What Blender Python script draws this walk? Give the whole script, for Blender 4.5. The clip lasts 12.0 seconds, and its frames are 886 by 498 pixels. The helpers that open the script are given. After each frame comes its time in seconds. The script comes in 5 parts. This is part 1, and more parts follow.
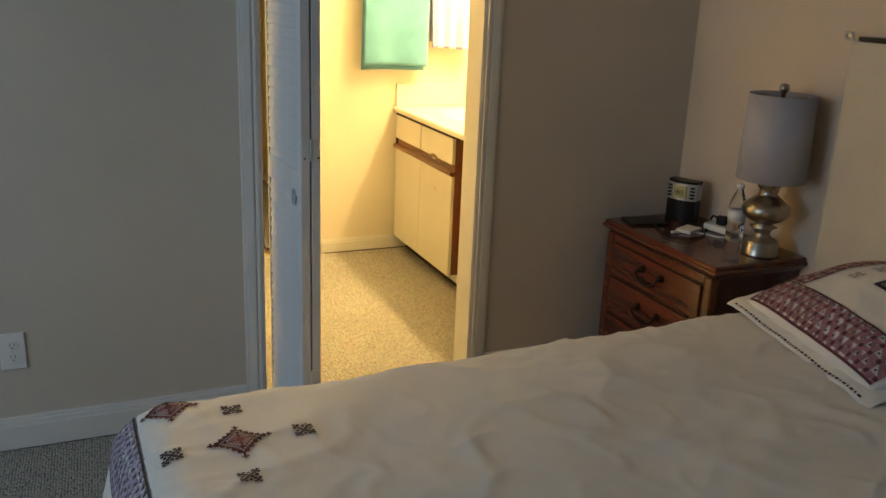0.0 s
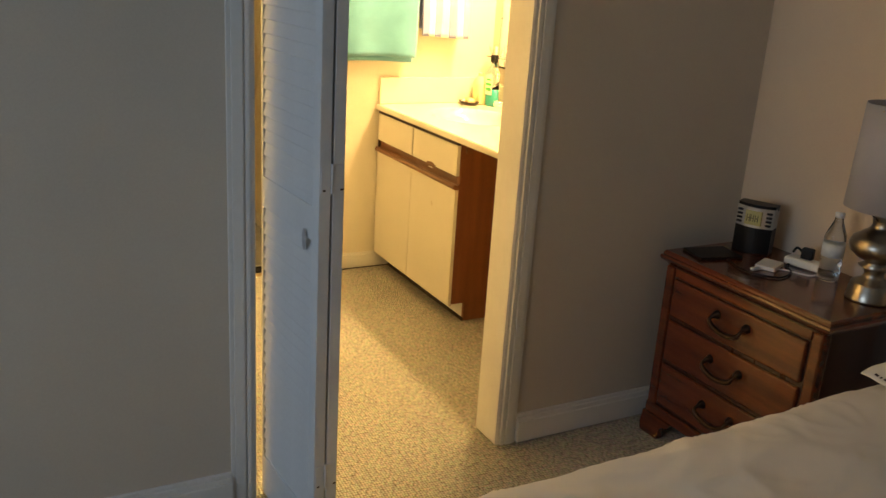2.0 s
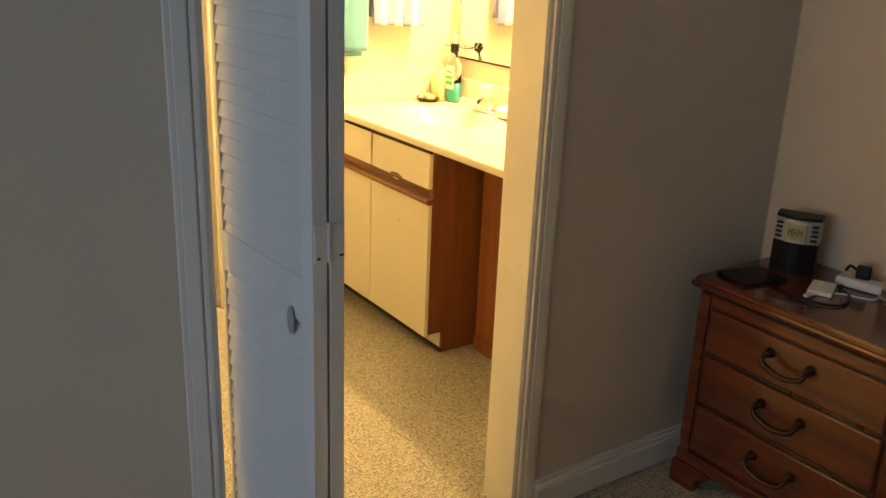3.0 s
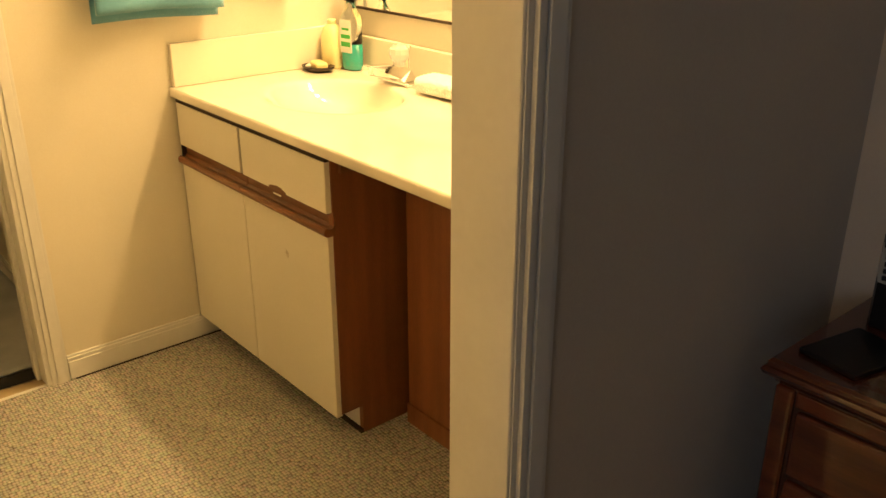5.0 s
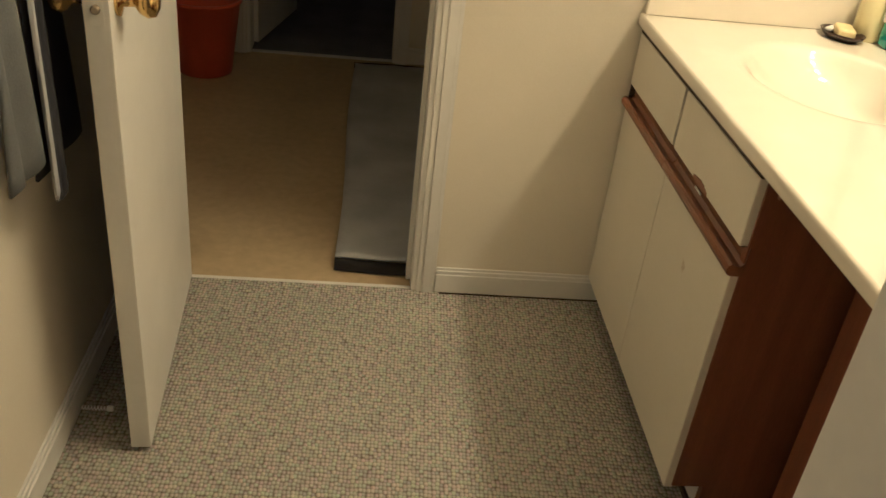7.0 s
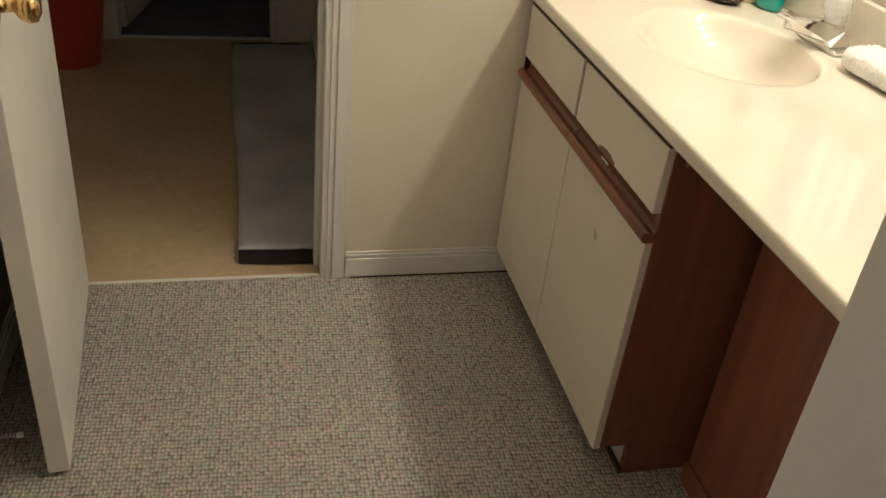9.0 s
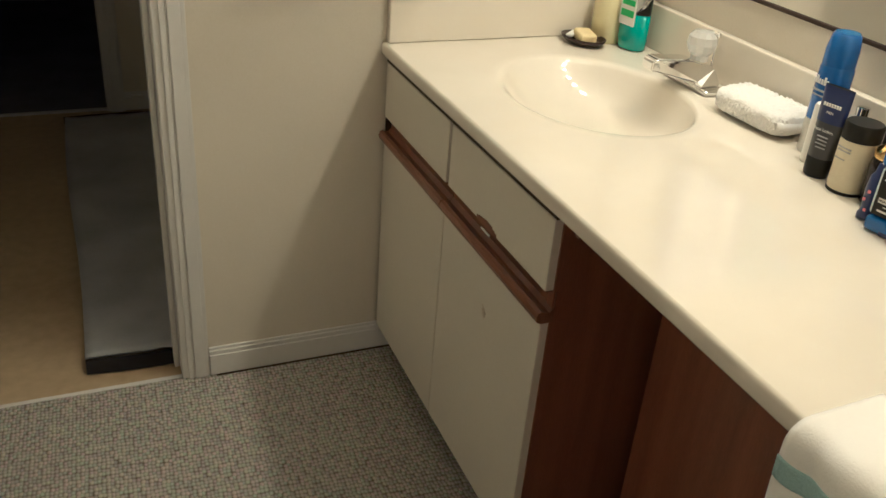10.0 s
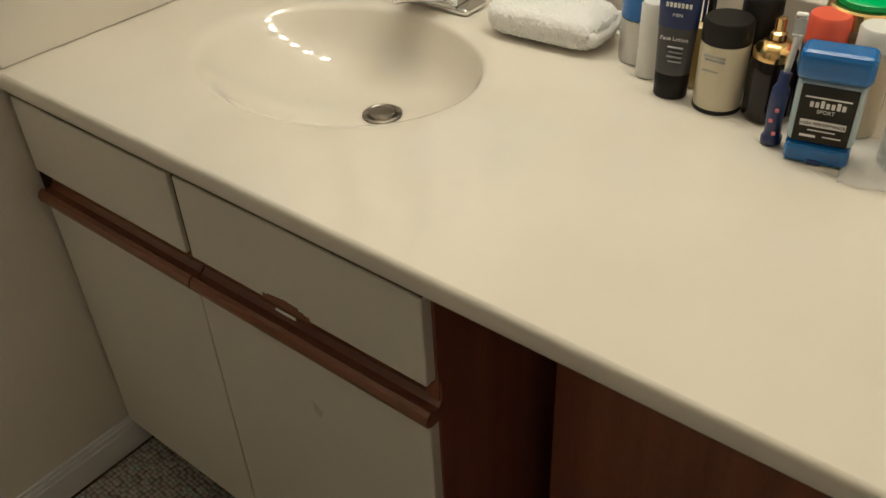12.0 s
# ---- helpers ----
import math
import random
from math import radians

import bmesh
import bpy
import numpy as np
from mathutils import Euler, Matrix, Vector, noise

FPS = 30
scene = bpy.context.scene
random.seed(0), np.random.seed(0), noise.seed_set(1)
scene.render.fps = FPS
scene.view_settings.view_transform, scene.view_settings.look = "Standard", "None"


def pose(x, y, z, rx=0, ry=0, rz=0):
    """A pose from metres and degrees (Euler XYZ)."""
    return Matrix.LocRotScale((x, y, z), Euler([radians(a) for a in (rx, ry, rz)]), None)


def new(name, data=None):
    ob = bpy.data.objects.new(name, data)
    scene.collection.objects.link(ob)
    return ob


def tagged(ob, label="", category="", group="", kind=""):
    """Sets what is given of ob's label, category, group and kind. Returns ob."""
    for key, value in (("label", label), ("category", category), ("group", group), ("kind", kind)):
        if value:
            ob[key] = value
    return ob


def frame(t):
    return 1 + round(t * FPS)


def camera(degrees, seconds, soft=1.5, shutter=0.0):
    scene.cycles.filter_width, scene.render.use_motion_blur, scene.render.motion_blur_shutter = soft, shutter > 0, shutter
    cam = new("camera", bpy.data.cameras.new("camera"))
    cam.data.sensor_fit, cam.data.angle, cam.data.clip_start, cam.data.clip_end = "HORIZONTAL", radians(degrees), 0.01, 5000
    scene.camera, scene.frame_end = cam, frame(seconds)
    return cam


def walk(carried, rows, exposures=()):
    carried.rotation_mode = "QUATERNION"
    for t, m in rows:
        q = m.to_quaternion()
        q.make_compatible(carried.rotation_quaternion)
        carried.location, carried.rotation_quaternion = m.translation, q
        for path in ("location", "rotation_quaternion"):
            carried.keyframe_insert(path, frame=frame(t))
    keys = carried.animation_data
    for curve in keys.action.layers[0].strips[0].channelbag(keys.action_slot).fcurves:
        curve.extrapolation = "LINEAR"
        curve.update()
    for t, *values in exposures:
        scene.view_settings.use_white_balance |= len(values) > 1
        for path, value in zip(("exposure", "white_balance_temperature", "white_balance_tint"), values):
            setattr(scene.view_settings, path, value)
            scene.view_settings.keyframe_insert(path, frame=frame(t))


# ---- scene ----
cam = camera(53.6, 12.0, 1.5, 0.15)
METRES, EYE, TILT, LEAN, TURN = 3.95, 1.5, 0.0, 0.0, -24.0
DAY, LAMP, BATH = 29.0, 520.0, 4.0
WIN_Y = 1.35           # middle of the bedroom window
PIV, FOLD, SINK = (0.622, 2.868), (0.646, 2.513), (2.015, 4.190, 0.183, 0.229)
EXPOSURES = [(0.0, 0.22, 6650, 13), (2.0, 0.14, 7000, 17), (3.5, 0.02, 7100, 19), (5.5, -0.98, 6600, 22), (6.5, -1.38, 5200, 22), (8.3, -0.85, 4400, 26), (8.6, -1.3, 4380, 27), (9.5, -1.5, 4200, 23), (10.5, -2.02, 4150, 22), (11.2, -2.28, 4150, 22), (12.0, -2.28, 4130, 22)]
MOTIFS_BIG = [(0.289, 1.646), (0.17, 1.86)]
MOTIFS_STAR = [(0.30, 1.80), (0.425, 1.646), (0.15, 1.636), (0.28, 1.50)]
LAMP_X, LAMP_Y, CLOCK_X, CLOCK_Y, WB_X, WB_Y = 2.175, 2.205, 2.218, 2.668, 2.20, 2.365
CAN, STICK, TUBE, TUBE_R, GOLD = (2.245, 3.835), (2.205, 3.80), (2.172, 3.752), 12, (2.215, 3.735)
JAR, PERF, DEO, DEO_R, BRUSH = (2.178, 3.692), (2.185, 3.635), (2.124, 3.550), 12, (2.128, 3.603)
BLK, REDJ, GJAR, WCAP, ANTI, ETY = (2.25, 3.68), (2.21, 3.59), (2.262, 3.565), (2.205, 3.535), (2.165, 3.465), 3.238
ROWS = [
    (0.0, 0.0, 0.0, 0.0, 0.7, -17.09, -2.27),
    (0.5, -0.0104, 0.0131, -0.0024, 0.74, -17.05, -2.22),
    (1.0, -0.0244, 0.0591, -0.007, 0.84, -17.07, -2.11),
    (1.5, -0.0405, 0.111, -0.0069, 0.9, -17.36, -1.8),
    (2.0, -0.0816, 0.1724, -0.01, -4.04, -17.91, -3.52),
    (2.5, -0.11, 0.2353, -0.004, -7.18, -18.96, -4.3),
    (3.0, -0.1199, 0.3093, -0.0101, -10.02, -19.1, -2.19),
    (3.5, -0.1217, 0.373, -0.0124, -13.85, -20.02, 0.21),
    (3.7, -0.1245, 0.3990, -0.0150, -16.5, -20.8, 0.5),
    (5.3, -0.051, 0.598, -0.0352, -16.4, -24.25, -0.5),
    (5.5, -0.0442, 0.621, -0.0373, -11.57, -26.42, -2.4),
    (6.0, -0.0317, 0.6748, -0.0397, -0.83, -29.5, -5.23),
    (6.5, -0.0150, 0.6985, -0.0397, 13.02, -30.4, -6.33),
    (6.7, -0.0110, 0.6995, -0.039, 17.4, -30.5, -6.2),
    (7.5, -0.022, 0.696, -0.037, 22.3, -31.0, -5.1),
    (8.3, -0.0305, 0.6945, -0.0352, 20.15, -31.3, -4.4),
    (8.5, -0.031, 0.6948, -0.0349, 17.07, -32.12, -5.18),
    (9.0, -0.0316, 0.7014, -0.0321, 11.95, -32.21, -5.42),
    (9.5, -0.0344, 0.7132, -0.0315, 7.23, -30.65, -5.27),
    (10.0, -0.0378, 0.754, -0.0339, 1.83, -29.18, -4.17),
    (10.5, -0.0409, 0.8174, -0.0325, -5.55, -31.63, -0.87),
    (11.0, -0.0522, 0.8669, -0.0354, -20.68, -35.93, 2.45),
    (11.5, -0.0618, 0.8911, -0.0368, -26.94, -37.43, 2.64),
    (12.0, -0.0622, 0.8972, -0.039, -27.65, -37.23, 2.19),
]
walk(cam, [(t, pose(0, 0, EYE, TILT, LEAN, TURN) @ pose(METRES * x, METRES * y, METRES * z, 90 + pitch, roll, yaw)) for t, x, y, z, yaw, pitch, roll in ROWS], EXPOSURES)

# ---- world and lights ----
world = bpy.data.worlds.new("sky")
scene.world = world
world.use_nodes = True
sky = world.node_tree.nodes.new("ShaderNodeTexSky")
sky.sky_type, sky.sun_disc = "NISHITA", False
sky.sun_elevation, sky.sun_rotation = radians(35), radians(200)
world.node_tree.nodes["Background"].inputs["Strength"].default_value = 0.06
world.node_tree.links.new(sky.outputs["Color"], world.node_tree.nodes["Background"].inputs["Color"])


def area(name, m, sx, sy, watts, colour):
    data = bpy.data.lights.new(name, "AREA")
    data.shape, data.size, data.size_y, data.energy, data.color = "RECTANGLE", sx, sy, watts, colour
    ob = new(name, data)
    ob.matrix_world = m
    return ob


WARM = (1.0, 0.71, 0.28)
area("window_daylight", pose(-2.66, WIN_Y, 1.45, 0, -90, 0), 1.25, 1.5, DAY, (0.54, 0.76, 1.0))
BULBS = [(2.17, 3.50 + 0.2 * i, 2.06) for i in range(5)]


# ---- materials ----
def mat(name, colour, rough=0.6, metal=0.0, vary=0.12, scale=6.0, fine=120.0, bump=0.1, coat=0.0, dark=None, stretch=(1, 1, 1), spec=0.5, depth=0.002, sheen=0.0):
    """A surface with broad stains and fine grain; dark: the colour of the stains."""
    m = bpy.data.materials.new(name)
    m.use_nodes = True
    n, link = m.node_tree.nodes, m.node_tree.links.new
    b = n["Principled BSDF"]
    co = n.new("ShaderNodeTexCoord")
    mp = n.new("ShaderNodeMapping")
    mp.inputs["Scale"].default_value = stretch
    link(co.outputs["Object"], mp.inputs["Vector"])
    big, small = n.new("ShaderNodeTexNoise"), n.new("ShaderNodeTexNoise")
    big.inputs["Scale"].default_value, big.inputs["Detail"].default_value = scale, 5
    small.inputs["Scale"].default_value, small.inputs["Detail"].default_value = fine, 3
    link(mp.outputs["Vector"], big.inputs["Vector"])
    link(mp.outputs["Vector"], small.inputs["Vector"])
    mix = n.new("ShaderNodeMixRGB")
    c2 = dark or tuple(c * (1 - vary * 1.8) for c in colour)
    mix.inputs["Color1"].default_value, mix.inputs["Color2"].default_value = (*colour, 1), (*c2, 1)
    ramp = n.new("ShaderNodeMapRange")
    ramp.inputs["From Min"].default_value, ramp.inputs["From Max"].default_value = 0.35, 0.75
    link(big.outputs["Fac"], ramp.inputs["Value"])
    link(ramp.outputs["Result"], mix.inputs["Fac"])
    mix2 = n.new("ShaderNodeMixRGB")
    mix2.blend_type, mix2.inputs["Fac"].default_value = "OVERLAY", min(1.0, vary * 1.5)
    link(mix.outputs["Color"], mix2.inputs["Color1"])
    link(small.outputs["Fac"], mix2.inputs["Color2"])
    link(mix2.outputs["Color"], b.inputs["Base Color"])
    rr = n.new("ShaderNodeMapRange")
    rr.inputs["To Min"].default_value, rr.inputs["To Max"].default_value = max(0.02, rough - 0.08), min(1, rough + 0.08)
    link(big.outputs["Fac"], rr.inputs["Value"])
    link(rr.outputs["Result"], b.inputs["Roughness"])
    b.inputs["Metallic"].default_value, b.inputs["Coat Weight"].default_value = metal, coat
    b.inputs["Specular IOR Level"].default_value, b.inputs["Sheen Weight"].default_value = spec, sheen
    if bump:
        bp = n.new("ShaderNodeBump")
        bp.inputs["Strength"].default_value, bp.inputs["Distance"].default_value = bump, depth
        link(small.outputs["Fac"], bp.inputs["Height"])
        link(bp.outputs["Normal"], b.inputs["Normal"])
    return m


def wood(name, light, deep, axis=2, rough=0.35, coat=0.2, scale=9.0):
    """Wood with its grain along one axis."""
    m = mat(name, light, rough, 0, 0.2, 3, 90, 0.12, coat, deep)
    n, link = m.node_tree.nodes, m.node_tree.links.new
    mp = next(q for q in n if q.type == "MAPPING")
    s = [scale] * 3
    s[axis] = scale * 0.07
    mp.inputs["Scale"].default_value = s
    return m


def carpet_mat(name, colour, deep, pitch=0.0088):
    """Loop pile in rows: each loop a rounded cell, the gaps in the deep colour."""
    m = mat(name, colour, 0.95, 0, 0.12, 1.3, 260, 0, 0, None, spec=0.1)
    n, link = m.node_tree.nodes, m.node_tree.links.new
    b = n["Principled BSDF"]
    co = n.new("ShaderNodeTexCoord")
    mp = n.new("ShaderNodeMapping")
    mp.inputs["Rotation"].default_value = (0, 0, radians(3))
    mp.inputs["Scale"].default_value = (1.05 / pitch, 0.82 / pitch, 0.0)
    link(co.outputs["Object"], mp.inputs["Vector"])
    v = n.new("ShaderNodeTexVoronoi")
    v.inputs["Scale"].default_value, v.inputs["Randomness"].default_value = 1.0, 0.40
    link(mp.outputs["Vector"], v.inputs["Vector"])
    old = b.inputs["Base Color"].links[0].from_socket
    mix = n.new("ShaderNodeMixRGB")
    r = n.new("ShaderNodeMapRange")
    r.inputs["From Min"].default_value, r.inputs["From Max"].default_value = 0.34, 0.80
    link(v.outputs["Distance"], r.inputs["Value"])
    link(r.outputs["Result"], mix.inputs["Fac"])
    tint = n.new("ShaderNodeMixRGB")
    tint.blend_type, tint.inputs["Fac"].default_value = "MULTIPLY", 0.32
    link(old, tint.inputs["Color1"])
    link(v.outputs["Color"], tint.inputs["Color2"])
    hs = n.new("ShaderNodeHueSaturation")
    hs.inputs["Saturation"].default_value = 0.55
    hs.inputs["Value"].default_value = 1.2
    link(tint.outputs["Color"], hs.inputs["Color"])
    link(hs.outputs["Color"], mix.inputs["Color1"])
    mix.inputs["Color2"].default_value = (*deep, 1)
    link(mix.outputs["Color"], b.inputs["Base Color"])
    bp = n.new("ShaderNodeBump")
    bp.invert = True
    bp.inputs["Strength"].default_value, bp.inputs["Distance"].default_value = 0.9, 0.006
    link(v.outputs["Distance"], bp.inputs["Height"])
    link(bp.outputs["Normal"], b.inputs["Normal"])
    return m


def glass_mat(name, colour, rough=0.02):
    m = bpy.data.materials.new(name)
    m.use_nodes = True
    b = m.node_tree.nodes["Principled BSDF"]
    b.inputs["Base Color"].default_value = (*colour, 1)
    b.inputs["Roughness"].default_value, b.inputs["Transmission Weight"].default_value, b.inputs["IOR"].default_value = rough, 1.0, 1.4
    return m


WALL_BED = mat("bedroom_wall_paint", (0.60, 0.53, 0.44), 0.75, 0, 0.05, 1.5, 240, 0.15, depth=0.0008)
# bedroom paint with the warm light on the head wall put into its colour
WALL_HEAD_LIT = mat("head_wall_lit_paint", (0.70, 0.55, 0.41), 0.75, 0, 0.05, 1.5, 240, 0.15, depth=0.0008)
WALL_BATH = mat("vanity_wall_paint", (0.74, 0.68, 0.56), 0.6, 0, 0.06, 1.8, 240, 0.15, depth=0.0008)
CEIL = mat("ceiling_paint", (0.8, 0.79, 0.76), 0.9, 0, 0.05, 2, 90, 0.3)
TRIM = mat("trim_paint", (0.74, 0.72, 0.68), 0.38, 0, 0.06, 4, 60, 0.06)
DOORP = mat("door_paint", (0.76, 0.74, 0.69), 0.4, 0, 0.06, 3, 80, 0.06)
LOUVRE = mat("louvre_paint", (0.66, 0.68, 0.69), 0.45, 0, 0.07, 5, 80, 0.08)
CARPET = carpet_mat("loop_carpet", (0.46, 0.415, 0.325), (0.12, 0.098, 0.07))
VINYL = mat("vinyl_floor", (0.52, 0.41, 0.24), 0.4, 0, 0.14, 2.2, 30, 0.06, dark=(0.42, 0.32, 0.18))
LAMINATE = mat("cream_laminate", (0.74, 0.69, 0.57), 0.38, 0, 0.05, 2, 160, 0.04)
MARBLE = mat("cultured_marble", (0.81, 0.75, 0.63), 0.09, 0, 0.05, 2.5, 12, 0.0, coat=0.4)
OAK = wood("stained_oak", (0.21, 0.083, 0.03), (0.11, 0.038, 0.014), 1, 0.38)
PANEL = wood("mahogany_panel", (0.24, 0.085, 0.030), (0.17, 0.056, 0.021), 2, 0.42)
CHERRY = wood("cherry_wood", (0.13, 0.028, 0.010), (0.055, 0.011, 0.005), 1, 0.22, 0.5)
# darker copy of the cherry, with the sides' shade put into its colour
CHERRY_SHADED = wood("cherry_shaded", (0.055, 0.014, 0.007), (0.03, 0.008, 0.004), 2, 0.3, 0.3)
BLACK = mat("black_plastic", (0.009, 0.0085, 0.008), 0.4, 0, 0.1, 9, 200, 0.05, spec=0.25)
RUBBER = mat("black_binding", (0.02, 0.018, 0.018), 0.9, 0, 0.1, 9, 300, 0.3, spec=0.1)
SILVER = mat("silver_plastic", (0.55, 0.54, 0.52), 0.3, 0.6, 0.06, 9, 200, 0.02)
NICKEL = mat("brushed_nickel", (0.42, 0.37, 0.30), 0.3, 1.0, 0.08, 6, 220, 0.03)
CHROME = mat("chrome", (0.82, 0.82, 0.82), 0.06, 1.0, 0.03, 9, 200, 0)
DRAIN = mat("dull_drain_metal", (0.30, 0.27, 0.23), 0.3, 1.0, 0.2, 40, 220, 0.05)
BRASS = mat("brass", (0.72, 0.50, 0.16), 0.18, 1.0, 0.08, 9, 200, 0.02)
BRONZE = mat("dark_bronze", (0.06, 0.035, 0.022), 0.35, 0.8, 0.15, 30, 200, 0.06)
SHEET = mat("white_cotton", (0.76, 0.70, 0.63), 0.85, 0, 0.06, 2.5, 700, 0.25, depth=0.0006, sheen=0.2)
MAROON = mat("maroon_thread", (0.10, 0.016, 0.024), 0.8, 0, 0.2, 60, 900, 0.5)
PINK = mat("rose_thread", (0.34, 0.16, 0.18), 0.8, 0, 0.2, 60, 900, 0.5)
DARKTHREAD = mat("dark_thread", (0.055, 0.028, 0.035), 0.85, 0, 0.2, 60, 900, 0.5)
LINEN = mat("cream_upholstery", (0.62, 0.53, 0.40), 0.9, 0, 0.08, 4, 420, 0.4, sheen=0.2)
SHADE = mat("grey_lamp_fabric", (0.40, 0.385, 0.41), 0.9, 0, 0.06, 6, 500, 0.3)
TEAL = mat("teal_terry", (0.10, 0.31, 0.44), 0.95, 0, 0.12, 8, 420, 0.8, sheen=0.4, depth=0.003)
TERRY = mat("white_terry", (0.92, 0.90, 0.86), 0.95, 0, 0.03, 8, 380, 0.25, sheen=0.5, depth=0.002)
STRIPE = mat("lilac_terry", (0.30, 0.32, 0.58), 0.95, 0, 0.1, 8, 420, 0.8, depth=0.003)
GREYCLOTH = mat("grey_fabric", (0.12, 0.125, 0.13), 0.9, 0, 0.12, 7, 400, 0.4)
DARKCLOTH = mat("dark_fabric", (0.022, 0.022, 0.028), 0.9, 0, 0.12, 7, 400, 0.4)
HANGER = wood("hanger_wood", (0.42, 0.21, 0.08), (0.26, 0.11, 0.035), 2, 0.3, 0.5)
MATGREY = mat("grey_runner", (0.50, 0.51, 0.53), 0.95, 0, 0.12, 5, 340, 0.8, dark=(0.34, 0.35, 0.37))
RED = mat("red_plastic", (0.70, 0.11, 0.03), 0.35, 0, 0.06, 6, 120, 0.03)
WHITEP = mat("white_plastic", (0.80, 0.78, 0.74), 0.3, 0, 0.04, 9, 150, 0.02)
BLUEP = mat("blue_plastic", (0.012, 0.11, 0.42), 0.25, 0, 0.06, 9, 150, 0.02, coat=0.3)
NAVY = mat("navy_plastic", (0.012, 0.025, 0.12), 0.3, 0, 0.08, 9, 150, 0.02, coat=0.2)
CANBLUE = mat("blue_can", (0.02, 0.12, 0.46), 0.22, 0.3, 0.08, 9, 150, 0.02, coat=0.4)
CREAMP = mat("cream_bottle", (0.70, 0.63, 0.44), 0.3, 0, 0.05, 9, 150, 0.02)
SOAP = mat("soap_bar", (0.72, 0.60, 0.30), 0.5, 0, 0.08, 20, 150, 0.05)
DISH = mat("brown_dish", (0.035, 0.018, 0.012), 0.25, 0, 0.1, 9, 150, 0.02)
TEALLIQ = mat("teal_mouthwash", (0.01, 0.30, 0.27), 0.1, 0, 0.05, 9, 150, 0.0, coat=0.6)
YELLOWG = mat("yellow_soap_liquid", (0.72, 0.66, 0.36), 0.2, 0, 0.05, 9, 150, 0.0, coat=0.5)
GREEN = mat("green_lid", (0.03, 0.42, 0.07), 0.3, 0, 0.06, 9, 150, 0.02)
ORANGE = mat("orange_label", (0.80, 0.32, 0.03), 0.4, 0, 0.06, 9, 150, 0.02)
PINKP = mat("pink_plastic", (0.70, 0.20, 0.24), 0.3, 0, 0.06, 9, 150, 0.02)
DARKGLASS = mat("dark_perfume", (0.012, 0.008, 0.008), 0.12, 0, 0.05, 9, 150, 0, coat=0.1, spec=0.3)
DARKROOM = mat("blue_grey_floor", (0.17, 0.185, 0.24), 0.8, 0, 0.15, 5, 100, 0.2)
LCD = mat("lcd_face", (0.42, 0.40, 0.18), 0.25, 0, 0.05, 30, 150, 0)
PAPER = mat("white_paper", (0.78, 0.77, 0.74), 0.7, 0, 0.04, 20, 150, 0.02)
GREYLBL = mat("grey_print", (0.40, 0.40, 0.42), 0.5, 0, 0.05, 20, 150, 0)
MARK = mat("grey_scuff", (0.40, 0.40, 0.41), 0.6, 0, 0.2, 40, 300, 0.1)
GAP = mat("dark_joint", (0.05, 0.03, 0.018), 0.9, 0, 0.2, 20, 200, 0.2)
CLEAR = glass_mat("clear_plastic", (0.93, 0.95, 0.95))
GEL = glass_mat("clear_gel", (0.72, 0.84, 0.92), 0.1)
FILM = mat("clear_film", (0.85, 0.87, 0.87), 0.12, 0, 0.02, 9, 150, 0)
FILM.node_tree.nodes["Principled BSDF"].inputs["Alpha"].default_value = 0.22
KNOB = mat("clear_acrylic", (0.80, 0.80, 0.78), 0.08, 0, 0.02, 9, 150, 0, coat=0.5)
KNOB.node_tree.nodes["Principled BSDF"].inputs["Alpha"].default_value = 0.5
LILAC = mat("lilac_thread", (0.40, 0.33, 0.40), 0.8, 0, 0.2, 60, 900, 0.5)
MIRROR = mat("mirror_silver", (0.88, 0.89, 0.88), 0.015, 1.0, 0.0, 9, 150, 0)


def glow(name, strength):
    m = bpy.data.materials.new(name)
    m.use_nodes = True
    b = m.node_tree.nodes["Principled BSDF"]
    b.inputs["Emission Color"].default_value, b.inputs["Emission Strength"].default_value = (*WARM, 1), strength
    return m


FROST = glow("lit_globe", LAMP)
DOME = glow("fill_dome", BATH)


# ---- building blocks ----
def part(name, bm, material, parent=None, label=""):
    me = bpy.data.meshes.new(name)
    bmesh.ops.recalc_face_normals(bm, faces=bm.faces[:])
    bm.to_mesh(me)
    bm.free()
    me.materials.append(material)
    ob = new(name, me)
    if parent:
        ob.parent = parent
    if label:
        ob["label"] = label
    return ob


def thing(name, place, label, category, rz=0.0, group="", kind=""):
    ob = new(name)
    ob.matrix_world = pose(*place, 0, 0, rz)
    return tagged(ob, label, category, group, kind)


def smooth(ob):
    for p in ob.data.polygons:
        p.use_smooth = True
    return ob


def box(lo, hi, bevel=0.0, seg=2, bm=None):
    """A box between two corners, its edges rounded."""
    one = bmesh.new()
    bmesh.ops.create_cube(one, size=1.0)
    for v in one.verts:
        v.co = [l + (c + 0.5) * (h - l) for c, l, h in zip(v.co, lo, hi)]
    if bevel:
        bmesh.ops.bevel(one, geom=one.edges[:], offset=bevel, segments=seg, affect="EDGES", profile=0.6)
    if bm is None:
        return one
    me = bpy.data.meshes.new("tmp")
    one.to_mesh(me)
    one.free()
    bm.from_mesh(me)
    bpy.data.meshes.remove(me)
    return bm


def boxes(*items):
    bm = bmesh.new()
    for lo, hi, *b in items:
        box(lo, hi, b[0] if b else 0.0, 2, bm)
    return bm


